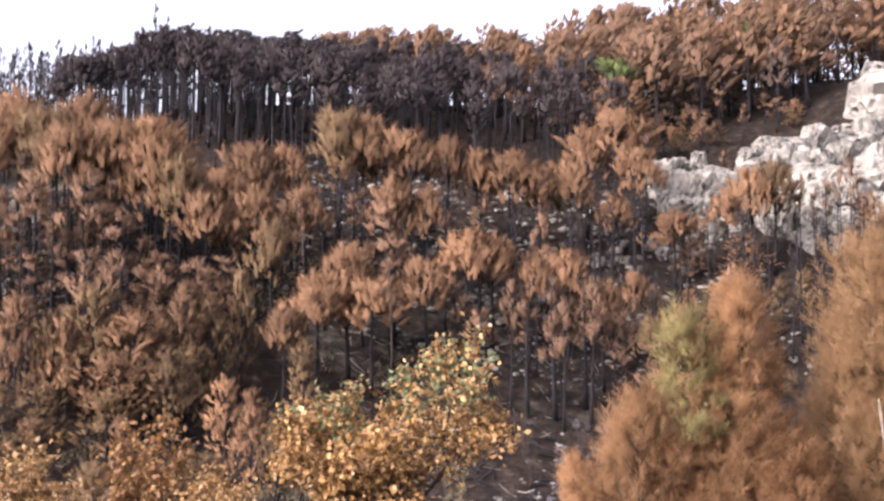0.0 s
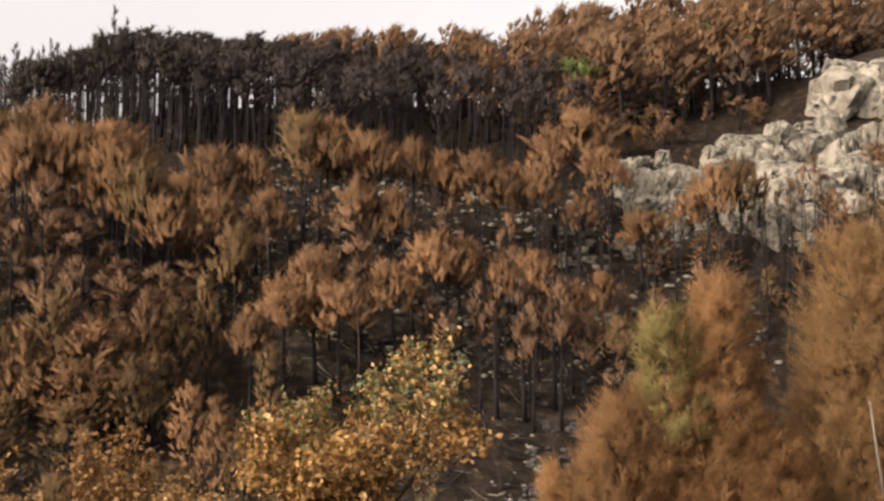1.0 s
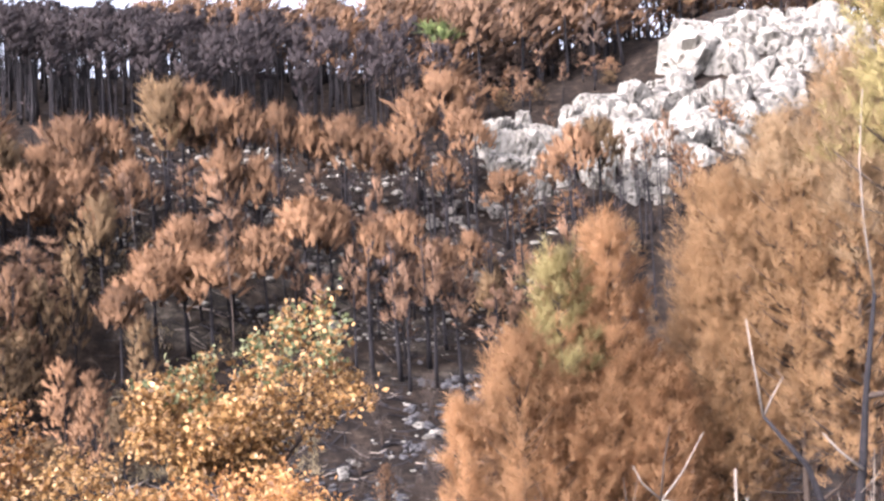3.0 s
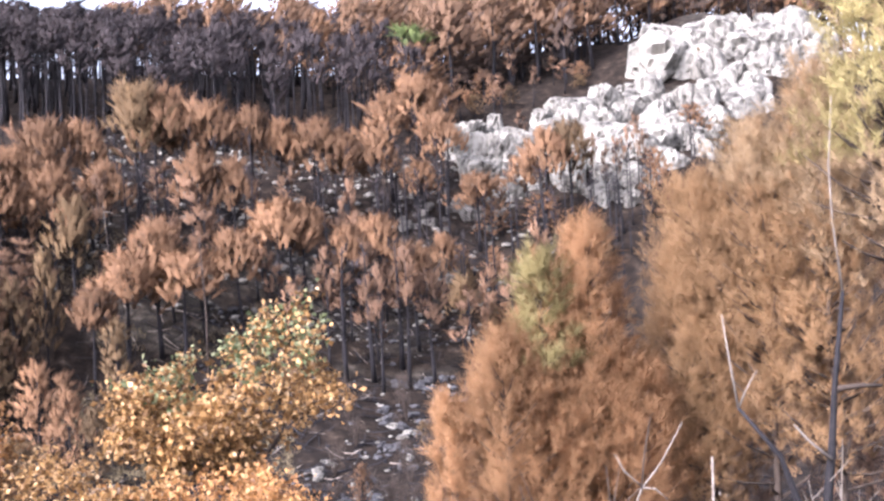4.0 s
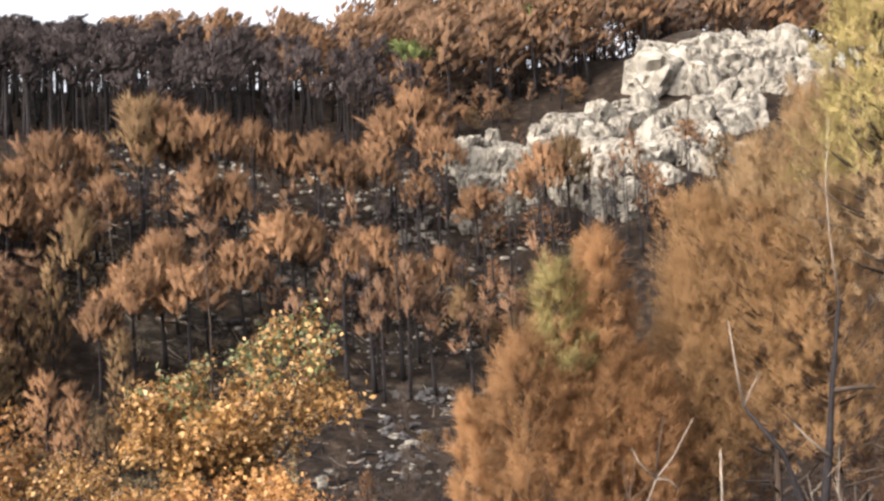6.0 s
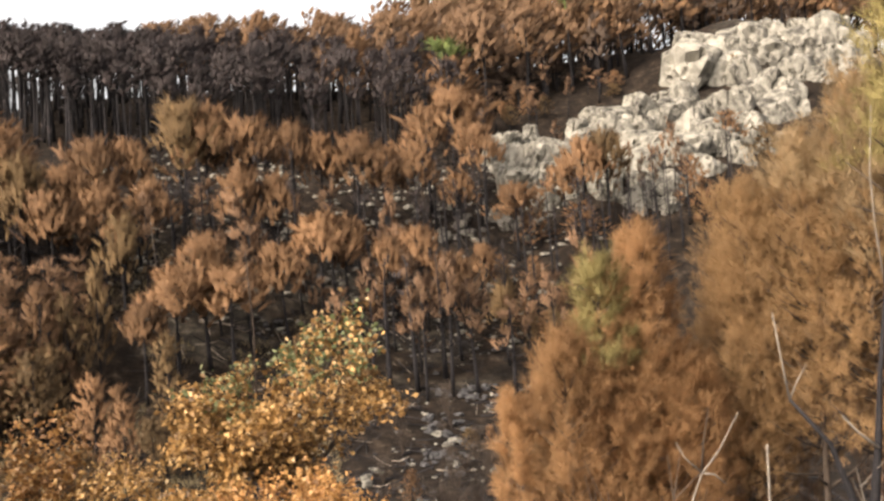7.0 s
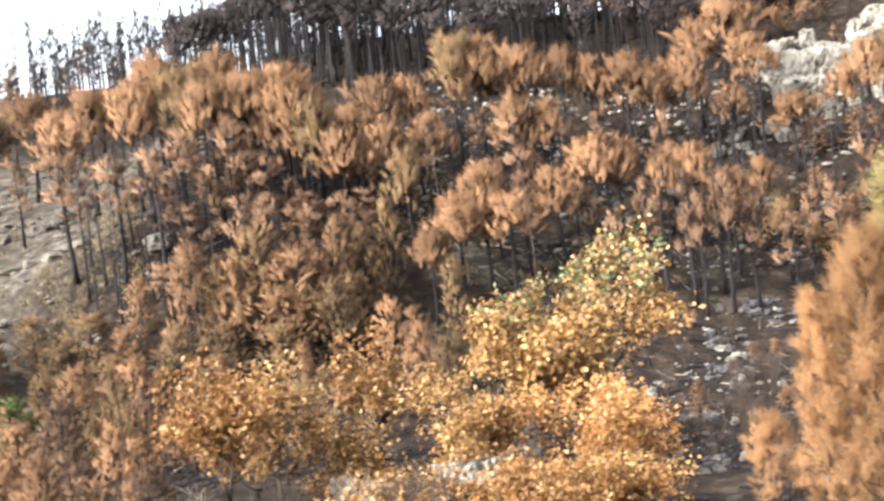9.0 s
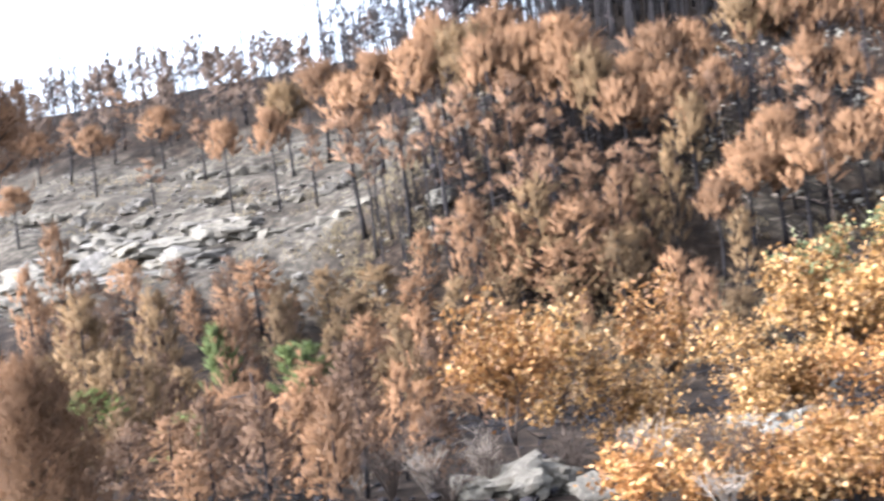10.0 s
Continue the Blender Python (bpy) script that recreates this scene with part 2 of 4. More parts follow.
def tube(soup, path, radii, sides=5):
    """A tapered limb along a path of points."""
    path, radii = np.asarray(path, float), np.asarray(radii, float)
    ahead = unit(np.gradient(path, axis=0))
    side = unit(np.cross(ahead, (0.31, 0.83, 0.17)))
    up = np.cross(ahead, side)
    ang = np.linspace(0, 2 * np.pi, sides, endpoint=False)
    ring = path[:, None] + radii[:, None, None] * (np.cos(ang)[None, :, None] * side[:, None] + np.sin(ang)[None, :, None] * up[:, None])
    n = len(path)
    faces = [(i * sides + j, i * sides + (j + 1) % sides, (i + 1) * sides + (j + 1) % sides, (i + 1) * sides + j) for i in range(n - 1) for j in range(sides)]
    faces += [tuple(range(sides - 1, -1, -1)), tuple((n - 1) * sides + j for j in range(sides))]
    soup.add(ring.reshape(-1, 3), faces)


def needles(soup, rng, centres, axes, length, count, width, spread=0.55, outward=None, skin=0.05):
    """Brushes of narrow blades: each tuft is a flame of blades along its axis."""
    centres, axes = np.asarray(centres), unit(np.asarray(axes))
    c = np.repeat(centres, count, 0)
    a = np.repeat(axes, count, 0)
    big = np.repeat(np.broadcast_to(length, len(centres)), count)
    n = len(c)
    out = unit(np.cross(a, rng.normal(size=(n, 3))))
    base = c + a * (rng.uniform(-0.35, 0.55, n) * big)[:, None] + out * (skin * big)[:, None]
    way = unit(a + out * (spread * rng.uniform(0.3, 1.6, n))[:, None])
    side = unit(np.cross(way, rng.normal(size=(n, 3))))
    w = (width * rng.uniform(0.6, 1.4, n))[:, None]
    tip = base + way * (big * rng.uniform(0.35, 0.75, n))[:, None]
    co = np.stack([base - side * w * 0.5, base + side * w * 0.5, tip], 1)
    nor = None
    if outward is not None:
        nor = np.repeat(unit(np.repeat(outward, count, 0) + 0.16 * out + rng.normal(0, 0.08, (n, 3)))[:, None], 3, 1)
        co, nor = facing(co, nor), nor.reshape(-1, 3)
    soup.add(co.reshape(-1, 3), [(3 * i, 3 * i + 1, 3 * i + 2) for i in range(n)], nor)


def plumes(soup, rng, centres, axes, length, girth=0.2, outward=None, sides=5):
    """The dense brushes that make up a crown: uneven rounded spindles, thickest above the middle."""
    centres, axes = np.asarray(centres), unit(np.asarray(axes))
    n = len(centres)
    big = np.broadcast_to(length, n)[:, None]
    s1 = unit(np.cross(axes, rng.normal(size=(n, 3))))
    s2 = np.cross(axes, s1)
    rows = [centres - axes * big * 0.42]
    for at, share in ((-0.16, 0.8), (0.22, 1.0)):
        for k in range(sides):
            a = (k + 0.5 * (at > 0)) * math.pi * 2 / sides
            rows.append(centres + axes * big * (at + rng.normal(0, 0.06, (n, 1))) + (s1 * math.cos(a) + s2 * math.sin(a)) * big * girth * share * rng.uniform(0.72, 1.25, (n, 1)))
    rows.append(centres + axes * big * 0.58)
    last = 2 * sides + 1
    tri = []
    for k in range(sides):
        a, b = 1 + k, 1 + (k + 1) % sides
        c, d = a + sides, b + sides
        tri += [(0, b, a), (a, b, c), (b, d, c), (c, d, last)]
    co = np.stack(rows, 1)
    nor = None
    if outward is not None:
        nor = unit(np.repeat(outward[:, None], last + 1, 1) + 0.22 * unit(co - centres[:, None])).reshape(-1, 3)
    step = last + 1
    soup.add(co.reshape(-1, 3), [(step * i + a, step * i + b, step * i + c) for i in range(n) for a, b, c in tri], nor)


def leaves(soup, rng, centres, size):
    """Lobed dry leaves, each a bent kite."""
    centres = np.asarray(centres)
    n = len(centres)
    way = unit(rng.normal(size=(n, 3)) + (0, 0, -0.25))
    side = unit(np.cross(way, rng.normal(size=(n, 3))))
    nor = np.cross(way, side)
    s = (size * rng.uniform(0.6, 1.35, n))[:, None]
    a, d = centres, centres + way * s + nor * s * 0.15
    b = centres + way * s * 0.55 + side * s * 0.36 + nor * s * 0.22
    e = centres + way * s * 0.55 - side * s * 0.36 + nor * s * 0.22
    co = np.stack([a, b, d, e], 1).reshape(-1, 3)
    soup.add(co, [f for i in range(n) for f in ((4 * i, 4 * i + 1, 4 * i + 2), (4 * i, 4 * i + 2, 4 * i + 3))])


def part(name, me, parent, label=""):
    ob = new(name, me)
    ob.parent = parent
    return tagged(ob, label)


def shove(ob, x, y, z, turn=0.0, sx=1.0, sy=1.0, sz=1.0, lean=0.0, lean_to=0.0):
    ob.matrix_basis = Matrix.Translation((x, y, z)) @ Matrix.Rotation(lean, 4, Vector((math.cos(lean_to), math.sin(lean_to), 0))) @ Matrix.Rotation(turn, 4, "Z") @ Matrix.Diagonal((sx, sy, sz, 1))
    return ob


# ---- ground ----
def spaced(lo, a, b, hi, step, grow=1.22):
    """Even steps from a to b, then longer and longer ones out to lo and hi."""
    mid = list(np.arange(a, b + step / 2, step))
    s, v = step, mid[-1]
    while v < hi:
        s *= grow
        v += s
        mid.append(v)
    s, v = step, mid[0]
    while v > lo:
        s *= grow
        v -= s
        mid.insert(0, v)
    return np.array(mid)


def make_ground():
    xs, ys = spaced(-3500, -82, 62, 3500, 0.7), spaced(-3000, 4, 128, 4200, 0.7)
    gx, gy = np.meshgrid(xs, ys)
    gz = land(gx, gy)
    rough = np.array([noise.fractal(Vector((x * 0.35, y * 0.35, 0)), 0.8, 2.0, 4) for x, y in zip(gx.ravel(), gy.ravel())]).reshape(gx.shape)
    steps = np.array([noise.noise(Vector((x * 0.06, y * 0.25 + x * 0.05, 3.1))) for x, y in zip(gx.ravel(), gy.ravel())]).reshape(gx.shape)
    bare = 0.46 * smooth(-gx, 20, 33) * smooth(gy, 40, 52) * (1 - smooth(gy, 84, 100))
    bare = np.maximum(bare, 0.36 * smooth(gx, 13, 17) * (1 - smooth(np.abs(gy - 74 - 0.62 * (gx - 15)), 3.5, 7.5)))
    bare = np.maximum(bare, 0.32 * np.exp(-((gx + 7.6) / 1.8) ** 2 - ((gy - 16.5) / 2.6) ** 2))
    bare = np.maximum(bare, 0.30 * np.exp(-((gx - 1) / 14) ** 4 - ((gy - 61) / 9) ** 4))
    bare = np.maximum(bare, 0.08 * np.exp(-((gx - 1) / 4.5) ** 2 - ((gy - 20) / 9) ** 2))
    ledge = np.round(steps * 5) / 5 * 0.9
    gz = gz + 0.16 * rough * smooth(np.hypot(gx, gy), 4, 12) + ledge * smooth(-gx, 22, 34) * smooth(gy, 45, 56) * (1 - smooth(gy, 90, 105))
    ny, nx = gx.shape
    idx = np.arange(nx * ny).reshape(ny, nx)
    faces = np.stack([idx[:-1, :-1], idx[:-1, 1:], idx[1:, 1:], idx[1:, :-1]], -1).reshape(-1, 4)
    me = bpy.data.meshes.new("ground")
    me.from_pydata(np.stack([gx, gy, gz], -1).reshape(-1, 3).tolist(), [], faces.tolist())
    me.polygons.foreach_set("use_smooth", [True] * len(me.polygons))
    me.attributes.new("bare", "FLOAT", "POINT").data.foreach_set("value", bare.ravel().astype(np.float32))
    me.materials.append(GROUND)
    return tagged(new("ground", me), "blackened burnt hillside with ash, litter and bare grey soil", "ground", kind="structure")


make_ground()


def ground_z(x, y):
    return float(land(x, y))


# ---- pines ----
def pine(rng, high, wide, foot, tufts, blades, tuft, blade, needle_mat, label, name="pine_tree", bark=None, flame=0.8, top=None, bare_limbs=4, thick=0.012, ragged=0.35, pointed=1.0, girth=0.2, spread=0.55, puff=0.33, per=9, sides=5, wind=0.0):
    """A scorched pine: tapered trunk, limbs, and a crown of needle brushes that starts at the share foot of its height."""
    tree = tagged(new(name), label, "tree")
    bark = bark or CHAR
    bend = rng.normal(0, 0.012 * high, 2)

    def stem(s):
        return np.array([bend[0] * math.sin(s * 2.6), bend[1] * math.sin(s * 2.1 + 0.5), high * s])

    wood, crown, second = Soup(), Soup(), Soup()
    tube(wood, [stem(s) - np.array((0, 0, 0.35)) * (s == 0) for s in np.linspace(0, 0.97, 7)], [thick * high * (1.15 - s) for s in np.linspace(0, 0.97, 7)], 6)
    limbs = max(6, tufts // per)
    centres, ways, lens, outs = [], [], [], []
    for i in range(limbs):
        # each limb ends in a rounded plume; its tip lies on or just inside the crown's outline
        s = (i + rng.uniform(0, 1)) / limbs
        s = s ** 0.85
        outline = (1 - s) ** (0.5 * pointed) * (0.9 + 0.1 * min(1.0, s / 0.2)) + 0.05
        reach = wide * outline * rng.uniform(1 - ragged, 1.0) * (0.82 if rng.random() < 0.75 else 0.4)
        az = i * 2.4 + rng.normal(0, 0.5)
        rise = rng.uniform(0.2, 0.7) + 0.5 * s
        out = np.array([math.cos(az), math.sin(az), 0])
        tip_h = min(foot + (1 - foot) * s, 0.96)
        a = stem(max(foot * 0.8, min(0.95, tip_h - reach * rise / high)))
        c = stem(tip_h) + out * reach
        b = a + (c - a) * 0.6 - np.array((0, 0, reach * rise * 0.12))
        if i % 2 == 0:
            tube(wood, [a, b, c], [0.0042 * high, 0.0026 * high, 0.001 * high], 3)
        lobe = puff * wide * rng.uniform(0.7, 1.3) * (1 - 0.35 * s)
        for k in range(per):
            v = unit(rng.normal(0, 1, 3)) * rng.uniform(0.25, 1.0)
            centres.append(c + v * (lobe, lobe, lobe * 1.3))
            ways.append(v * 0.5 + out * 0.15 + np.array((wind, 0, flame)) + rng.normal(0, 0.12, 3))
            lens.append(tuft * rng.uniform(0.7, 1.2))
            outs.append(v * 0.32 + out * 0.45 + np.array((0, 0, 0.55)))
    for _ in range(bare_limbs):
        h = rng.uniform(0.25, max(0.3, foot))
        az = rng.uniform(0, 2 * math.pi)
        out = np.array([math.cos(az), math.sin(az), rng.uniform(-0.1, 0.5)]) * rng.uniform(0.3, 0.9) * wide
        tube(wood, [stem(h), stem(h) + out * 0.5, stem(h) + out + (0, 0, 0.1)], [0.004 * high, 0.003 * high, 0.001 * high], 3)
    centres, ways, lens, outs = np.array(centres), np.array(ways), np.array(lens), unit(np.array(outs))
    if top:
        pick = (centres[:, 2] > (foot + (1 - foot) * top[0]) * high) & (rng.random(len(centres)) < 0.88)
        needles(second, rng, centres[pick], ways[pick], lens[pick], blades, blade, spread, outs[pick], max(0.05, girth * 0.7))
        if girth:
            plumes(second, rng, centres[pick], ways[pick], lens[pick], girth, outs[pick], sides)
        part("green_tip", second.mesh("green_tip", top[1]), tree, top[2])
        centres, ways, lens, outs = centres[~pick], ways[~pick], lens[~pick], outs[~pick]
    needles(crown, rng, centres, ways, lens, blades, blade, spread, outs, max(0.05, girth * 0.7))
    if girth:
        plumes(crown, rng, centres, ways, lens, girth, outs, sides)
    part("trunk", wood.mesh("trunk", bark, True), tree)
    part("crown", crown.mesh("crown", needle_mat), tree)
    tree["high"], tree["wide"] = high, wide
    return tree


def forest(name, kinds, spots, label, category="trees"):
    """Far trees that nobody would count, joined into one mesh of kind stuff."""
    coords, loops, mats, slots, base, normals = [], [], [], [], 0, []
    for k, x, y, high, wide, turn, lean, lean_to in spots:
        src = kinds[k]
        m = Matrix.Translation((x, y, ground_z(x, y))) @ Matrix.Rotation(lean, 4, Vector((math.cos(lean_to), math.sin(lean_to), 0))) @ Matrix.Rotation(turn, 4, "Z")
        m = np.array(m @ Matrix.Diagonal((wide / src["wide"], wide / src["wide"], high / src["high"], 1)))
        for ob in src.children:
            me = ob.data
            co = np.empty(len(me.vertices) * 3)
            me.vertices.foreach_get("co", co)
            coords.append(co.reshape(-1, 3) @ m[:3, :3].T + m[:3, 3])
            if me.name in NORMALS:
                nor = NORMALS[me.name]
            else:
                nor = np.empty(len(me.vertices) * 3)
                me.vertex_normals.foreach_get("vector", nor)
                nor = nor.reshape(-1, 3)
            normals.append(unit(nor @ np.linalg.inv(m[:3, :3])))
            if me.materials[0] not in slots:
                slots.append(me.materials[0])
            faces = [tuple(v + base for v in p.vertices) for p in me.polygons]
            loops += faces
            mats += [slots.index(me.materials[0])] * len(faces)
            base += len(me.vertices)
    me = bpy.data.meshes.new(name)
    me.from_pydata(np.concatenate(coords).tolist(), [], loops)
    for s in slots:
        me.materials.append(s)
    me.polygons.foreach_set("material_index", mats)
    me.update()
    soften(me, np.concatenate(normals))
    for src in kinds:
        for ob in src.children_recursive:
            bpy.data.objects.remove(ob)
        bpy.data.objects.remove(src)
    return tagged(new(name, me), label, category, kind="stuff")


def stock(count, maker):
    """Trees to copy from; each is used first as itself."""
    return [[maker(np.random.default_rng(100 + i)), False] for i in range(count)]


def plant(kinds, rng, x, y, high, wide, group, lean=0.03, sink=0.0):
    entry = kinds[int(rng.integers(len(kinds)))]
    src, used = entry
    sz, sx = high / src["high"], wide / src["wide"]
    entry[1] = True
    ob = copy_thing(src, Matrix()) if used else src
    ob["group"] = group
    return shove(ob, x, y, ground_z(x, y) - sink, rng.uniform(0, 6.28), sx, sx, sz, rng.normal(0, lean), rng.uniform(0, 6.28))


# x, y, height, crown half-width
OUTCROP_POLES = [
    (22.4, 68.0, 5.2, 0.45), (23.8, 67.2, 5.2, 0.45), (24.7, 67.9, 5.3, 0.45), (25.8, 68.5, 5.7, 0.45), (26.1, 67.8, 4.9, 0.45),
    (19.9, 76.6, 3.7, 0.45), (23.3, 67.9, 4.2, 0.45), (26.6, 66.5, 3.0, 0.45), (21.2, 67.8, 3.9, 0.45), (15.9, 67.3, 3.3, 0.45),
    (14.1, 67.2, 3.6, 0.45)]
ROW_RUST = [
    (-23.8, 59.8, 8.5, 1.73), (-20.7, 57.4, 8.5, 1.51), (-19.4, 59.2, 8.5, 1.71), (-15.8, 58.4, 9, 1.84), (-17.4, 57.9, 7.5, 1.21),
    (-14.7, 57.6, 7.5, 1.36), (-12.0, 58.7, 7, 1.38), (-11.0, 60.4, 8, 1.5), (-8.7, 62.0, 7.5, 1.3), (-6.5, 63.9, 9, 2.01),
    (-4.7, 64.8, 8.5, 1.87), (-2.4, 64.5, 8.5, 1.86), (0.2, 67.1, 7.5, 1.14), (2.1, 67.6, 7, 1.06), (4.2, 67.5, 7.5, 1.94),
    (5.9, 67.7, 7, 1.24)]
ROW_RUST_EAST = [
    (9.4, 71.0, 7.5, 1.86), (11.7, 71.8, 8.5, 2.26), (12.6, 69.5, 7, 1.45), (-12.5, 56.1, 7, 1.32), (18.5, 66.0, 7, 1.35), (20.3, 66.4, 7, 1.45),
    (14.1, 66.2, 5, 1.38), (17.6, 67.1, 5, 1.4), (-9.9, 57.7, 7, 1.51), (-0.9, 62.2, 6.5, 1.14), (-7.6, 59.7, 6.5, 1.25),
    (-3.1, 61.5, 7, 1.29), (10.5, 67.6, 5, 1.06), (8.2, 68.6, 6, 1.26)]
SLOPE_RUST = [
    (-8.8, 55.9, 6.5, 1.17), (-4.8, 54.8, 7, 1.57), (-6.3, 53.3, 6, 1.52), (-7.7, 51.8, 5, 1.08), (1.2, 58.7, 7, 1.68),
    (-0.7, 55.9, 6.5, 1.31), (2.7, 59.8, 6.5, 1.4), (6.8, 59.4, 7, 1.16), (5.0, 58.8, 6.5, 0.92), (8.5, 57.5, 6, 1.35),
    (10.7, 60.7, 5, 0.79), (10.9, 56.3, 4.5, 0.88), (-3.6, 53.8, 6, 1.54)]
LOWER_RUST = [
    (-15.8, 49.2, 6, 1.54), (-14.0, 48.9, 5.5, 1.78), (-16.7, 48.2, 5, 1.0), (-12.0, 50.6, 6, 1.32), (-10.9, 50.9, 5.5, 0.93),
    (-18.8, 47.8, 6, 0.99), (-17.5, 48.0, 5, 0.87), (-14.5, 47.7, 4, 1.61), (-9.0, 44.7, 4.5, 1.04), (-6.5, 50.4, 4.5, 0.92),
    (-0.2, 50.2, 4, 0.91), (-9.8, 52.6, 6, 0.82), (-11.8, 47.5, 4.5, 1.11)]
WEST_SPARSE = [
    (-71.1, 93.9, 6.5, 1.62), (-59.5, 83.7, 6, 1.55), (-69.4, 82.7, 6, 1.59), (-40.9, 63.3, 6.5, 1.06), (-50.7, 68.6, 4, 0.96),
    (-37.2, 63.2, 7, 1.13), (-34.3, 62.8, 6, 1.11), (-62.0, 76.5, 6, 1.46), (-50.8, 76.2, 5.5, 1.16), (-76.8, 87.4, 5, 1.42),
    (-26.8, 55.2, 4, 0.64), (-57.6, 61.3, 5, 1.22)]
WEST_ROW = [
    (-40.6, 72.3, 7.5, 1.71), (-39.1, 75.5, 8, 1.98), (-27.1, 54.0, 7.5, 1.73), (-29.0, 62.3, 8, 1.61), (-24.1, 53.1, 7, 1.37),
    (-23.7, 57.4, 8.5, 1.63), (-21.7, 57.4, 8.5, 1.45), (-19.4, 56.4, 8.5, 1.56), (-17.6, 57.9, 8.5, 1.58), (-15.4, 57.9, 8.5, 1.41),
    (-13.9, 56.9, 8, 1.37), (-32.3, 64.5, 7.5, 1.5), (-20.4, 54.0, 7, 1.67), (-17.9, 54.2, 7.5, 1.35), (-21.8, 53.1, 7, 1.36),
    (-15.9, 53.0, 7, 1.31)]
WEST_MID = [
    (-29.1, 44.8, 6, 1.92), (-26.4, 46.8, 5, 1.26), (-23.6, 46.7, 5.5, 1.51), (-21.4, 45.9, 5, 1.2), (-22.0, 49.4, 5, 0.85),
    (-15.7, 49.6, 5.5, 1.5), (-13.6, 48.9, 5.5, 1.33), (-11.6, 49.3, 6.5, 1.19), (-21.5, 43.7, 5, 1.28), (-18.0, 48.8, 5, 1.1),
    (-24.1, 44.5, 5, 1.19), (-19.2, 45.8, 5, 1.18), (-17.1, 46.1, 4.5, 1.17), (-14.3, 46.6, 4.5, 1.28), (-16.9, 42.3, 4.5, 1.32)]
WEST_NEAR = [
    (-22.6, 35.1, 5, 0.86), (-20.9, 38.7, 4.1, 1.27), (-18.4, 38.7, 4.5, 1.13), (-26.7, 32.9, 5, 0.95), (-38.0, 41.4, 6, 0.96),
    (-27.9, 30.0, 5, 1.1), (-20.9, 28.2, 4.7, 0.81), (-22.7, 24.7, 3.8, 0.83), (-21.9, 25.3, 3.4, 0.67), (-19.9, 27.0, 2.5, 0.94),
    (-11.5, 19.7, 2.6, 0.6), (-35.8, 36.6, 5, 0.74), (-13.2, 18.3, 2.2, 0.82), (-12.4, 18.2, 2.0, 0.52), (-17.6, 16.0, 1.8, 0.46),
    (-11.6, 11.9, 1.2, 0.54)]
GREEN_TOPPED = [
    (-18.7, 28.8, 3.6, 1.07), (-22.9, 24.0, 2.6, 0.89), (-15.5, 17.7, 1.9, 0.59), (-20.9, 27.9, 4.5, 0.62), (13.1, 84.9, 9, 2.01)]
OUTCROP_BUSHES = [
    (26.4, 67.0, 3.9, 1.12), (33.2, 75.9, 3.0, 1.49), (39.5, 87.9, 2.5, 0.86), (34.5, 72.4, 2.7, 1.23), (26.8, 65.3, 2.6, 1.09),
    (18.4, 66.5, 2.7, 1.45), (15.2, 67.1, 2.5, 1.09)]

rng = np.random.default_rng(7)
RUST_LABEL = "scorched rust-brown pine with blackened trunk on the burnt slope"
rust_mid = stock(8, lambda r: pine(r, 8.0, 1.7, r.uniform(0.54, 0.66), 180, 18, 0.72, 0.032, RUST if r.random() < 0.85 else KHAKI, RUST_LABEL, puff=0.44, flame=1.1, girth=0.12, thick=0.0125, bare_limbs=7, per=6, spread=0.4, sides=3))
rust_low = stock(7, lambda r: pine(r, 5.5, 1.4, r.uniform(0.1, 0.22), 165, 13, 0.5, 0.027, KHAKI if r.random() < 0.55 else RUST, "small scorched orange-brown pine still holding its dry needles", ragged=0.5, girth=0.12, per=6, spread=0.45, sides=3, puff=0.4))
umber_low = stock(4, lambda r: pine(r, 5.5, 1.4, r.uniform(0.08, 0.2), 165, 13, 0.5, 0.027, UMBER_NEEDLES, "small dark umber-brown scorched pine", ragged=0.5, girth=0.12, per=6, spread=0.45, sides=3, puff=0.4))
brown_mid = stock(5, lambda r: pine(r, 7.0, 1.3, r.uniform(0.4, 0.6), 80, 13, 0.55, 0.03, BROWN_NEEDLES, "thin browned pine with charred trunk and sparse needles", "browned_pine", ragged=0.6, bare_limbs=12, girth=0.1, sides=3))
char_mid = stock(5, lambda r: pine(r, 7.0, 0.9, r.uniform(0.6, 0.75), 9, 8, 0.35, 0.03, DARK_NEEDLES, "charred black pine pole with a few blackened needles", "charred_pine", ragged=0.7, bare_limbs=12, girth=0.1, thick=0.012, per=2, sides=3))
green_low = stock(3, lambda r: pine(r, 5.0, 1.0, 0.15, 250, 12, 0.42, 0.026, RUST, "scorched pine with a living green tip", top=(0.5, GREEN, "living green needles"), girth=0.12, sides=3, pointed=0.6))
green_far = stock(2, lambda r: pine(r, 9.0, 1.6, 0.4, 150, 10, 0.95, 0.055, RUST, "rust-brown pine with some living green needles", top=(0.66, GREEN, "living green needles"), girth=0.15, sides=3))
far_rust = [pine(np.random.default_rng(300 + i), 9.0, 2.0, 0.3 + 0.04 * i, 96, 9, 0.85, 0.058, RUST if i == 1 else RIDGE, "far tree", puff=0.48, girth=0.15, per=6, flame=0.9, wind=0.35, spread=0.45, sides=3) for i in range(6)]
far_brown = [pine(np.random.default_rng(320 + i), 9.0, 1.6, 0.3 + 0.05 * i, 72, 8, 0.8, 0.05, DULL_NEEDLES, "far tree", bare_limbs=6, girth=0.13, per=6, puff=0.45, sides=3, wind=0.3) for i in range(4)]
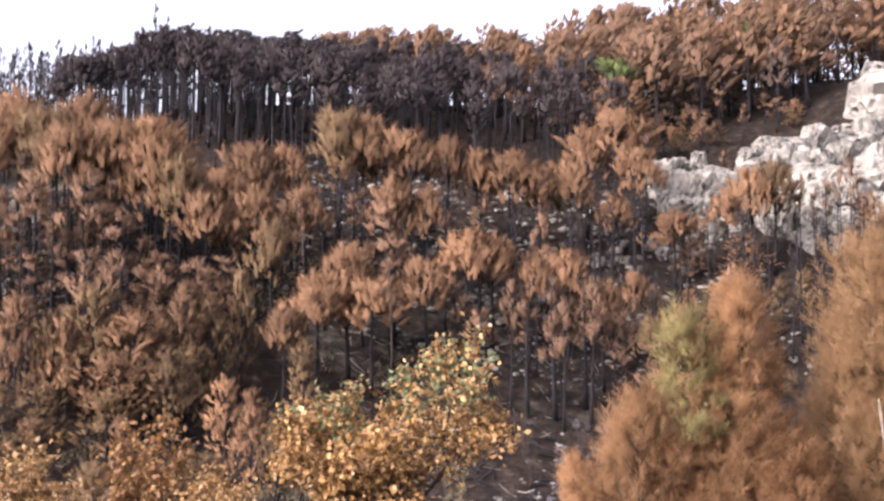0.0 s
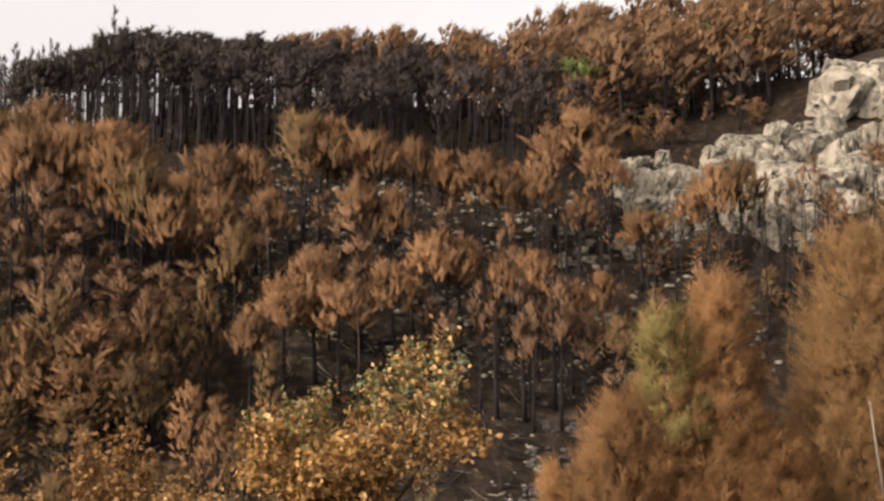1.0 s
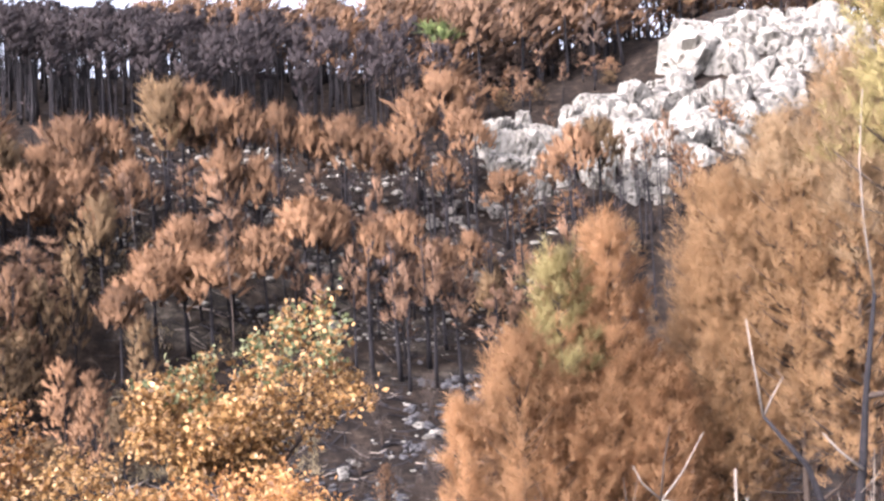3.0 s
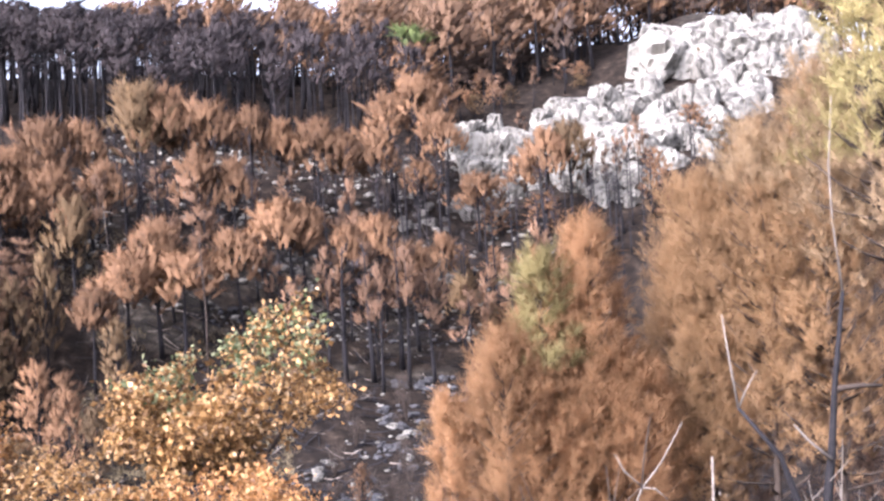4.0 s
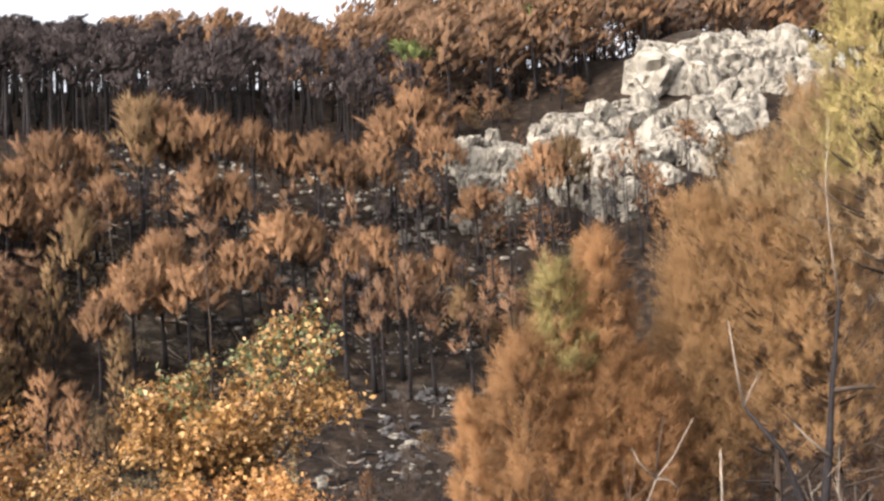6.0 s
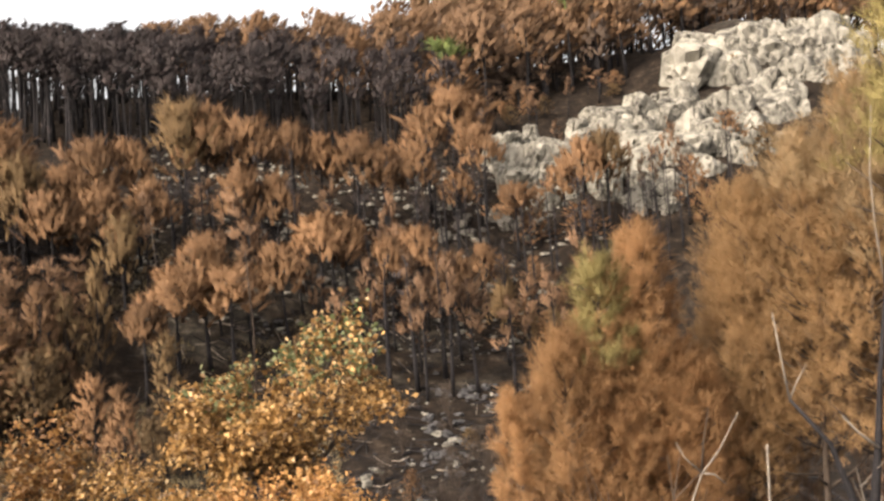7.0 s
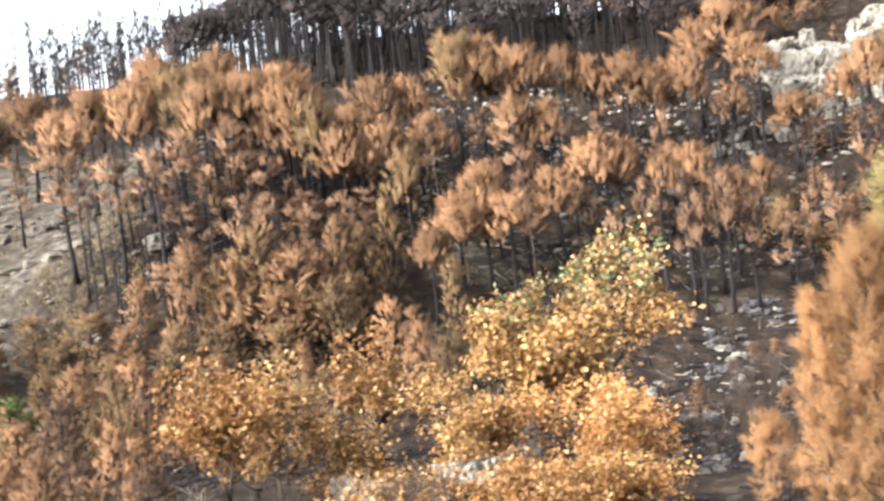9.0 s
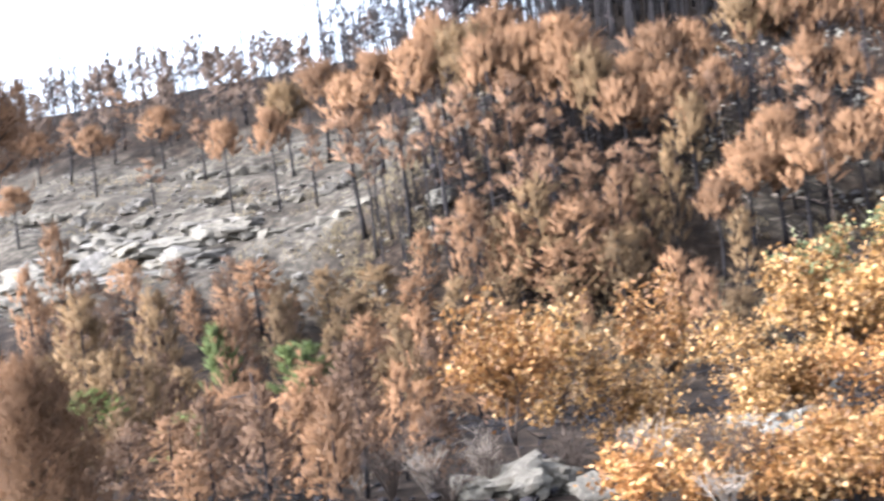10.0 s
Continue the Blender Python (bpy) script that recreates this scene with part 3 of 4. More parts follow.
far_dark = [pine(np.random.default_rng(340 + i), 10.0, 1.0, 0.70 + 0.018 * i, 30, 12, 0.8, 0.05, DARK_NEEDLES, "far tree", flame=0.9, thick=0.0085, bare_limbs=2, ragged=0.4, girth=0.13, pointed=1.1, puff=0.7, per=4, sides=3, wind=0.2) for i in range(7)]
far_bare = [pine(np.random.default_rng(360 + i), 9.0, 0.75, 0.45 + 0.03 * i, 18, 8, 0.6, 0.045, DARK_NEEDLES, "far tree", flame=1.2, thick=0.010, bare_limbs=12, ragged=0.7, girth=0.1, puff=0.5, sides=4, per=3) for i in range(5)]

taken = []


def plant_rows(rows, kinds, group, lean=0.03):
    for x, y, high, wide in rows:
        plant(kinds, rng, x, y, high * 0.95, wide * 1.4, group, lean)
        taken.append((x, y))


plant_rows(ROW_RUST, rust_mid, "scorched pines across the slope")
plant_rows(ROW_RUST_EAST, rust_mid, "scorched pines across the slope")
plant_rows(SLOPE_RUST, rust_mid, "scorched pines across the slope")
plant_rows(LOWER_RUST, rust_low, "small scorched pines on the slope")
plant_rows(WEST_SPARSE[::2], brown_mid, "lone pines on the bare western slope")
plant_rows(WEST_SPARSE[1::2], rust_mid, "lone pines on the bare western slope")
plant_rows([row for row in WEST_ROW if row[1] > 55], rust_mid, "scorched pines across the slope")
# front trees are thin and browned; the brown also stands for their shade
plant_rows([row for row in WEST_ROW if row[1] <= 55], brown_mid, "thin browned pines on the slope")
plant_rows([(x, y, 0.64 * h, w) for x, y, h, w in WEST_MID], rust_low, "small scorched pines on the slope")
plant_rows(WEST_NEAR, rust_low, "small scorched pines on the slope")
plant_rows(GREEN_TOPPED[:4], green_low, "pines with green tips")
plant_rows(GREEN_TOPPED[4:] + [(29.5, 103.0, 9, 1.5), (34.5, 104.0, 9, 1.3)], green_far, "pines with green tips")


def spots(count, xs, ys, allowed, gap):
    """Places strewn over a stretch, apart from one another and from the trees already there."""
    made = []
    for _ in range(count * 40):
        x, y = rng.uniform(*xs), rng.uniform(*ys)
        if allowed(x, y) and not any((x - a) ** 2 + (y - b) ** 2 < gap * gap for a, b in taken):
            taken.append((x, y)), made.append((x, y))
            if len(made) == count:
                break
    return made


def fill(kinds, count, xs, ys, allowed, high, wide, group, gap=1.0, lean=0.03):
    for x, y in spots(count, xs, ys, allowed, gap):
        plant(kinds, rng, x, y, rng.uniform(*high), rng.uniform(*wide), group, lean)


def far_fill(kinds, count, xs, ys, allowed, high, wide, gap, lean=0.025):
    return [(int(rng.integers(len(kinds))), x, y, rng.uniform(*high), rng.uniform(*wide), rng.uniform(-0.7, 0.7), rng.normal(0, lean), rng.uniform(0, 6.28)) for x, y in spots(count, xs, ys, allowed, gap)]


# the black stand on the ridge, thinning out to the west; rust and brown crowns on the eastern ridge
stand = far_fill(far_dark, 230, (-44, 8), (74, 138), lambda x, y: -0.40 + 0.14 * rng.random() < x / y < 0.03 and y > 76 + 0.25 * x, (6.0, 7.6), (1.1, 1.6), 0.7)
stand += far_fill(far_dark, 34, (-2, 16), (78, 93), lambda x, y: x < 14, (7, 9), (0.9, 1.3), 1.0)
stand += far_fill(far_dark, 85, (5, 78), (92, 136), lambda x, y: x / y > 0.03 and not (x > 17 and y < 103) and not (x > 30 and y < 107), (6, 8), (0.9, 1.4), 0.9)
stand += far_fill(far_dark, 130, (-42, 4), (77, 100), lambda x, y: -0.36 + 0.12 * rng.random() < x / y < 0.0 and y > 78 + 0.25 * x, (6.0, 7.4), (1.0, 1.5), 0.65)
stand = [(k, x, y, h * (1 + 0.18 * float(smooth(-x / y, 0.19, 0.27))), *rest) for k, x, y, h, *rest in stand]  # taller at the western end
forest("black_pine_stand", far_dark, stand, "dense stand of blackened pines with thin charred crowns")
poles = far_fill(far_bare, 115, (-110, -25), (96, 132), lambda x, y: x / y < -0.28, (6, 9.5), (0.5, 0.9), 1.2)
poles += far_fill(far_bare, 100, (-60, -22), (84, 122), lambda x, y: -0.50 < x / y < -0.25, (7.5, 10.5), (0.5, 0.9), 1.0)
poles += far_fill(far_bare, 120, (-42, 6), (79, 112), lambda x, y: -0.38 < x / y < 0.03 and y > 78 + 0.25 * x, (4.8, 6.6), (0.6, 1.0), 0.55)
forest("bare_pine_poles", far_bare, poles, "burnt bare pine poles along the skyline")
crowns = far_fill(far_rust, 45, (10, 66), (107, 122), lambda x, y: x / y > 0.1, (7, 9), (2.2, 3.2), 1.4)
crowns += far_fill(far_rust, 135, (-4, 75), (84, 130), lambda x, y: x / y > -0.03 and not (x < 14 and y < 93) and not (x > 14 and y < 94) and not (x > 33 and y < 104), (6.5, 8.5), (2.6, 3.6), 1.3)
crowns += far_fill(far_rust, 26, (-14, 2), (95, 128), lambda x, y: -0.11 < x / y < -0.01, (6.5, 8.5), (2.0, 2.8), 1.6)
crowns = [(k, x, y, h * (1 + 0.2 * float(smooth(x / y, 0.03, 0.13))), *rest) for k, x, y, h, *rest in crowns]  # taller eastwards
forest("rust_pine_wood", far_rust, crowns, "wood of rust-brown scorched pines along the ridge")
browns = far_fill(far_brown, 120, (-112, -34), (88, 128), lambda x, y: x / y < -0.40 and y > 84 + 0.25 * (x + 60), (4.0, 7.5), (1.1, 1.9), 1.6)
browns += far_fill(far_brown, 50, (8, 70), (84, 118), lambda x, y: x / y > 0.05 and not (x > 14 and y < 94) and not (x > 33 and y < 104), (5, 8), (1.2, 1.8), 1.2)
browns += far_fill(far_brown, 44, (8, 31), (93, 107), lambda x, y: y > 94 + 0.4 * (x - 15), (3.0, 5.0), (1.3, 1.9), 1.0)
forest("browned_pine_wood", far_brown, browns, "wood of browned half-burnt pines along the ridge")
for x, y in ((5.6, 54.2), (4.2, 54.1), (7.2, 55.6)):
    plant(char_mid, rng, x, y, 7.0, 1.45, "charred bare pines on the slope", 0.02)
plant_rows(OUTCROP_POLES, brown_mid, "thin browned pines on the slope")
plant_rows(OUTCROP_BUSHES, rust_low, "small scorched pines on the slope")
fill(brown_mid, 12, (15, 34), (84, 100), lambda x, y: y > 83 + 0.62 * (x - 15), (2.2, 4.5), (0.8, 1.3), "thin browned pines on the slope", 1.2)
fill(rust_low, 10, (15, 34), (84, 100), lambda x, y: y > 83 + 0.62 * (x - 15), (1.2, 2.8), (0.7, 1.2), "small scorched pines on the slope", 1.2)
# between the rows on the slope
fill(char_mid, 70, (-18, 14), (57, 71), lambda x, y: y > 57 + 0.25 * abs(x + 2), (5.5, 8), (0.7, 1.1), "charred bare pines on the slope", 0.8)
fill(char_mid, 16, (11, 21), (57, 67), lambda x, y: True, (4, 6.5), (0.7, 1.1), "charred bare pines on the slope", 1.0)
fill(rust_low, 12, (11, 21), (56, 66), lambda x, y: True, (1.5, 3.2), (0.8, 1.3), "small scorched pines on the slope", 1.2)
fill(brown_mid, 30, (-26, 16), (50, 64), lambda x, y: y > 52 + 0.3 * abs(x - 6) and not (x > 9 and y > 66), (4.5, 7), (1.1, 1.7), "thin browned pines on the slope", 1.3)
# black poles; their dark colour also stands for the shade below the row
fill(char_mid, 34, (-26, -12), (50, 62), lambda x, y: True, (5, 7.5), (0.7, 1.1), "charred bare pines on the slope", 1.0)
fill(char_mid, 14, (20, 31), (63, 71), lambda x, y: y < 66 + 0.4 * (x - 20), (4, 6), (0.6, 1.0), "charred bare pines on the slope", 0.8)
fill(brown_mid, 30, (-26, -11), (49, 56.5), lambda x, y: x > -21.5, (3.2, 5.5), (1.1, 1.7), "thin browned pines on the slope", 0.9)
fill(umber_low, 38, (-40, -10), (24, 47), lambda x, y: x < -0.40 * y, (1.7, 3.0), (0.8, 1.3), "small scorched pines on the slope", 1.35)
fill(rust_low, 34, (-40, -10), (24, 47), lambda x, y: x < -0.40 * y, (1.7, 3.0), (0.8, 1.3), "small scorched pines on the slope", 1.35)
fill(umber_low, 16, (-19, -9.5), (11, 24), lambda x, y: x < -0.52 * y, (1.3, 2.1), (0.6, 1.0), "small scorched pines on the slope", 1.2)
fill(rust_low, 12, (-19, -9.5), (11, 24), lambda x, y: x < -0.52 * y, (1.3, 2.1), (0.6, 1.0), "small scorched pines on the slope", 1.2)
fill(rust_low, 16, (-17, -6), (30, 48), lambda x, y: True, (2, 3.6), (0.9, 1.5), "small scorched pines on the slope", 1.8)
fill(rust_low, 16, (2, 10), (33, 52), lambda x, y: True, (0.6, 1.5), (0.3, 0.6), "small scorched pines on the slope", 1.0)
# trees that were built to copy from but found no place
for kinds in (rust_mid, rust_low, umber_low, brown_mid, char_mid, green_low, green_far):
    for src, used in kinds:
        if not used:
            for ob in (*src.children_recursive, src):
                bpy.data.objects.remove(ob)


# ---- rocks ----
def ball(level):
    bm = bmesh.new()
    bmesh.ops.create_icosphere(bm, subdivisions=level, radius=1)
    co = np.array([v.co[:] for v in bm.verts])
    faces = [tuple(v.index for v in f.verts) for f in bm.faces]
    bm.free()
    return unit(co), faces


BALLS = {n: ball(n) for n in (1, 2, 3, 4)}


def rock_mesh(seed, material, level=3, cuts=13, rough=0.10):
    """A weathered block: a ball cut by planes and roughened."""
    r = np.random.default_rng(seed)
    co, faces = BALLS[level]
    n = unit(np.concatenate([np.array(((1, 0, 0), (-1, 0, 0), (0, 1, 0), (0, -1, 0), (0, 0, 1), (0, 0, -1))) + r.normal(0, 0.22, (6, 3)), r.normal(size=(cuts - 6, 3))]))
    d = np.r_[r.uniform(0.55, 0.8, 6), r.uniform(0.7, 1.0, cuts - 6)]
    dots = co @ n.T
    far = np.min(np.where(dots > 0.05, d / np.maximum(dots, 0.05), 9), 1).clip(0.3, 1.15)
    bumps = np.array([noise.fractal(Vector(v) * 2.3 + Vector((seed * 3.7, 0, 0)), 0.9, 2.1, 5) for v in co])
    cracks = np.array([abs(noise.noise(Vector((v[0] * 1.9 + seed, v[1] * 1.9, v[2] * 0.35 + 4)))) for v in co])
    s = Soup()
    s.add(co * (far * (1 + rough * bumps) * (1 - 0.34 * np.exp(-((cracks / 0.05) ** 2))))[:, None], faces)
    return s.mesh("rock", material)


pale_rocks = [rock_mesh(i, LIMESTONE, 4, 13, 0.11) for i in range(9)]
grey_rocks = [rock_mesh(40 + i, GREY_STONE, 3, 11, 0.14) for i in range(6)]
bank_rocks = [rock_mesh(20 + i, BANK_STONE, 3, 11, 0.12) for i in range(5)]
pale_small = [rock_mesh(80 + i, LIMESTONE, 2) for i in range(4)]
sooty_rocks = [rock_mesh(60 + i, SOOTY_STONE, 2) for i in range(6)]


def put_rock(ob, x, y, r, tall=0.75, sunk=0.3, rs=None, long=1.0, z=None):
    rs = rs or rng
    z0 = ground_z(x, y) if z is None else z
    return shove(ob, x, y, z0 + r * tall * (1 - sunk) * 0.6, rs.uniform(0, 6.28), r * long, r, r * tall, rs.normal(0, 0.2), rs.uniform(0, 6.28))


# the pale outcrop on the eastern slope: boulders in one mass
outcrop = tagged(new("rock_outcrop"), "bright pale limestone outcrop of weathered blocks above the pines", "rock")
ro = np.random.default_rng(5)


def outcrop_rock(x, y, r, tall=0.9, sunk=0.25, long=1.0):
    ob = new("rock", pale_rocks[int(ro.integers(len(pale_rocks)))])
    ob.parent = outcrop
    return put_rock(ob, x, y, r, tall, sunk, ro, long)


# x, y, z of the middle, half-width
OUTCROP_CROWN = [
    (36.4, 90.4, 17.5, 2.26), (38.0, 92.6, 20.0, 1.39), (39.6, 91.9, 19.3, 1.61), (41.7, 92.4, 20.5, 1.51), (39.5, 89.2, 16.9, 1.79),
    (42.9, 91.6, 19.6, 1.97), (43.9, 90.4, 18.3, 1.95), (40.8, 87.5, 15.9, 1.55), (45.2, 91.8, 20.3, 1.75), (46.9, 91.3, 19.9, 1.63),
    (47.7, 89.9, 18.4, 1.61), (50.6, 90.9, 20.2, 1.63), (49.3, 89.4, 18.0, 1.49), (48.1, 92.3, 22.0, 0.71), (45.2, 87.7, 16.3, 1.4),
    (40.9, 85.4, 14.5, 1.62), (40.0, 80.9, 12.2, 1.44), (43.1, 85.0, 14.4, 1.19), (51.8, 89.6, 18.8, 1.5), (50.5, 86.9, 16.2, 1.4)]
OUTCROP_LEDGE = [
    (35.0, 83.2, 13.1, 1.04), (33.3, 81.2, 12.1, 0.81), (37.9, 84.0, 13.6, 1.06), (32.5, 84.2, 13.5, 1.26), (31.4, 85.2, 14.0, 1.16),
    (28.9, 83.5, 13.0, 1.13), (26.7, 82.5, 12.4, 1.12), (25.2, 83.5, 12.9, 1.13), (23.2, 81.8, 12.0, 0.9), (24.9, 79.0, 10.6, 1.26),
    (22.8, 79.0, 10.5, 1.06), (27.6, 79.5, 11.0, 1.38), (27.4, 76.4, 9.4, 1.14), (27.7, 73.7, 7.9, 1.28), (24.7, 72.6, 7.1, 1.34),
    (23.4, 69.4, 4.7, 1.2), (26.6, 70.2, 5.5, 1.31), (25.0, 68.7, 4.3, 1.02), (25.3, 71.3, 6.3, 1.06), (31.3, 79.0, 10.9, 1.18)]
OUTCROP_WEST = [
    (33.7, 78.2, 10.6, 1.18), (29.9, 74.7, 8.7, 1.12), (31.8, 75.1, 8.9, 0.94), (36.5, 79.0, 11.1, 1.2), (36.9, 74.3, 8.8, 1.13),
    (16.1, 78.0, 10.1, 1.03), (17.6, 78.9, 10.6, 0.95), (19.0, 80.1, 11.3, 0.68), (16.1, 75.3, 8.7, 0.91), (17.8, 74.7, 8.4, 1.18),
    (16.1, 72.9, 7.2, 0.97), (17.8, 72.8, 7.2, 0.79), (19.4, 76.9, 9.7, 0.93), (19.9, 75.2, 8.9, 0.82), (21.4, 77.5, 9.7, 0.85),
    (18.7, 72.6, 7.2, 0.79), (34.9, 75.0, 9.0, 1.04), (32.4, 72.6, 7.5, 1.1), (29.3, 71.6, 6.7, 1.07), (22.0, 72.2, 6.6, 1.06)]
for x, y, z, r in OUTCROP_CROWN + OUTCROP_LEDGE + OUTCROP_WEST:
    ob = new("rock", pale_rocks[int(ro.integers(len(pale_rocks)))])
    ob.parent = outcrop
    shove(ob, x, y, z - 0.75, ro.uniform(0, 6.28), r * ro.uniform(1.2, 1.7), r * ro.uniform(1.1, 1.5), r * ro.uniform(1.35, 2.0), ro.normal(0, 0.12), ro.uniform(0, 6.28))
for _ in range(26):
    along = ro.uniform(0, 1)
    x = 15 + 36 * along + ro.normal(0, 0.8)
    y = 70 + 20 * along + ro.uniform(-4.5, 4.5)
    outcrop_rock(x, y, ro.uniform(0.7, 1.7), ro.uniform(0.9, 1.6), 0.5)

# boulders in the oaks, and stones in the gully
for x, y, r, tall, long in ((-3.75, 16.8, 0.6, 1.35, 1.3), (-3.25, 17.6, 0.5, 1.8, 1.0), (-4.4, 16.9, 0.42, 1.6, 1.0)):
    put_rock(tagged(new("boulder", pale_rocks[int(ro.integers(9))]), "pale limestone boulder among the dry oaks", "rock", "boulders in the oaks"), x, y, r, tall, 0.2, ro, long)
for x, y, r, tall in ((-4.2, 20.3, 0.75, 0.7), (-3.3, 27.4, 0.7, 1.5), (-3.9, 20.9, 0.5, 0.8), (-4.9, 20.1, 0.5, 0.7), (-3.4, 20.7, 0.45, 0.7)):
    put_rock(tagged(new("boulder", pale_rocks[int(ro.integers(9))]), "pale limestone boulder among the dry oaks", "rock", "boulders in the oaks"), x, y, r, tall, -0.4, ro)


def strew(meshes, count, xs, ys, size, label, group, name="stone", sunk=0.3):
    for _ in range(count):
        if _ % 7 == 0:  # they lie in loose heaps
            heap = ro.uniform(*xs), ro.uniform(*ys)
        x, y = heap[0] + ro.normal(0, 0.7), heap[1] + ro.normal(0, 1.0)
        ob = tagged(new(name, meshes[int(ro.integers(len(meshes)))]), label, "stone", group)
        put_rock(ob, x, y, ro.uniform(*size), ro.uniform(0.5, 0.9), sunk, ro)


strew(sooty_rocks, 49, (1.5, 8.5), (38, 53), (0.08, 0.36), "soot-stained stone in the burnt gully", "stones in the gully")
strew(pale_small, 21, (2.5, 7.0), (38, 50), (0.1, 0.34), "pale stone in the burnt gully", "stones in the gully")
strew(pale_small, 42, (0.5, 4.2), (24, 42), (0.05, 0.2), "pale stone in the burnt gully", "stones in the gully")
strew(sooty_rocks, 35, (0.0, 4.5), (24, 42), (0.06, 0.24), "soot-stained stone in the burnt gully", "stones in the gully")
strew(grey_rocks, 42, (-1, 4), (14, 27), (0.04, 0.16), "grey stone on the ash by the oaks", "stones by the oaks")
strew(grey_rocks, 60, (0, 16), (60, 76), (0.25, 0.7), "grey stone on the slope under the pines", "stones on the slope")
strew(grey_rocks, 60, (-60, -22), (46, 84), (0.25, 0.7), "grey stone on the bare western slope", "stones on the western slope")
# broken rock ledges along the bare slope, and the pale bank below them
for line in (((-34, 72), (-41.6, 74), (-45.6, 71), (-47, 66), (-54, 63.4)), ((-40, 79), (-48, 77), (-58, 78)), ((-30, 66), (-37, 65), (-42, 63)), ((-58, 71), (-66, 72), (-72, 75)), ((-28, 58), (-33, 57), (-38, 59))):
    for (xa, ya), (xb, yb) in zip(line, line[1:]):
        for u in np.arange(0, 1, 0.95 / math.hypot(xb - xa, yb - ya)):
            if ro.random() < 0.72:
                x, y = xa + (xb - xa) * u + ro.normal(0, 0.25), ya + (yb - ya) * u + ro.normal(0, 0.35)
                put_rock(tagged(new("ledge_stone", bank_rocks[int(ro.integers(5))]), "broken pale block in a ledge of bare rock", "rock", "ledges on the western slope"), x, y, ro.uniform(0.35, 0.8), ro.uniform(0.6, 1.0), 0.5, ro, ro.uniform(1.0, 1.8))
bank = tagged(new("rock_bank"), "pale bare rock bank on the burnt western slope", "rock")
for _ in range(42):
    u, v = ro.uniform(0, 1), ro.uniform(0, 1)
    x, y = -53 + 14 * u + 5 * (1 - v) * u, 52 + 9.5 * v - 2.5 * (1 - v) * u
    ob = new("rock", (bank_rocks if ro.random() < 0.75 else grey_rocks)[int(ro.integers(5))])
    ob.parent = bank
    put_rock(ob, x, y, ro.uniform(1.1, 2.2), ro.uniform(0.35, 0.55), 1.15, ro, ro.uniform(1.0, 1.7))
put_rock(tagged(new("white_boulder", pale_rocks[2]), "white angular boulder on the slope", "rock"), -22.8, 55.5, 0.95, 0.7, 0.0, ro, 1.4)


# ---- oaks ----
def oak(seed, x, y, high, wide, count, material, label, size=0.15, green=0, low=0.3, squash=1.0, bark=None):
    """A dry-leaved oak: forking limbs, and leaves in bunches at the twig ends."""
    r = np.random.default_rng(seed)
    tree = tagged(new("oak_tree"), label, "tree", "dry oaks")
    wood, crown, fresh = Soup(), Soup(), Soup()
    tips = []

    def grow(p, d, length, thick, level):
        q1 = p + unit(d + r.normal(0, 0.12, 3)) * length * 0.5
        q2 = q1 + unit(d + r.normal(0, 0.2, 3)) * length * 0.5
        tube(wood, [p, q1, q2], [thick, thick * 0.82, thick * 0.66], 6 if level < 2 else 4)
        if level >= 2:
            tips.append(q1), tips.append(q2)
        if level == 4:
            return
        for _ in range(3 if level < 3 else 2):
            side = r.normal(0, 1, 3) * (1, 1, 0.45)
            grow(q2 if r.random() < 0.75 else q1, unit(unit(d) * 0.75 + unit(side) * 0.75 + (0, 0, 0.18)), length * r.uniform(0.62, 0.85), thick * 0.62, level + 1)

    grow(np.array((0, 0, -0.3)), np.array((0, 0, 1.0)), high * 0.34, high * 0.012, 0)
    tips = np.array(tips)
    lo, hi = tips.min(0), tips.max(0)
    span = np.array([2 * wide, 2 * wide * squash, high * (1 - low)]) / (hi - lo)
    shift = np.array([0, 0, high * low]) - np.array([(lo[0] + hi[0]) / 2, (lo[1] + hi[1]) / 2, lo[2]]) * span
    fit_up = lambda v: v * span + shift
    wood.co = [np.where(c[:, 2:3] < lo[2], c * (1, 1, high * low / max(lo[2], 0.1)), fit_up(c)) if c[:, 2].max() > lo[2] else c * (1, 1, high * low / max(lo[2], 0.1)) for c in wood.co]
    tips = fit_up(tips)
    spots = tips[r.integers(len(tips), size=count)] + r.normal(0, 1, (count, 3)) * (0.035 * wide + 0.09)
    part("trunk", wood.mesh("trunk", bark or BROWN_BARK, True), tree)
    if green:
        pick = (spots[:, 2] > high * 0.72) & (r.random(count) < green)
        leaves(fresh, r, spots[pick], size)
        part("green_leaves", fresh.mesh("green_leaves", OAK_GREEN), tree, "leaves still greenish")
        spots = spots[~pick]
    leaves(crown, r, spots, size)
    part("crown", crown.mesh("crown", material), tree)
    return shove(tree, x, y, ground_z(x, y), r.uniform(0, 6.28))


oak(1, -1.2, 28.2, 6.6, 3.0, 9500, OAK, "oak with golden-brown dry leaves and greenish crown tips", 0.165, green=0.42, low=0.35)
oak(7, -2.0, 28.7, 5.3, 1.8, 4200, OAK, "oak with golden-brown dry leaves and greenish crown tips", 0.16, green=0.35, low=0.3)
oak(2, -5.2, 22.4, 2.8, 2.5, 7500, OAK, "low oak with orange-brown dry leaves", 0.12, low=0.12)
oak(3, -1.9, 22.7, 2.5, 2.4, 7500, OAK_RED, "low oak with russet dry leaves", 0.12, low=0.12)
oak(4, -8.2, 17.6, 3.4, 1.25, 3000, OAK_RED, "small oak with pale orange dry leaves", 0.13, low=0.35)
oak(5, -6.7, 25.6, 4.2, 1.1, 1300, OAK_RED, "slim young oak with few russet leaves", 0.15, low=0.4)
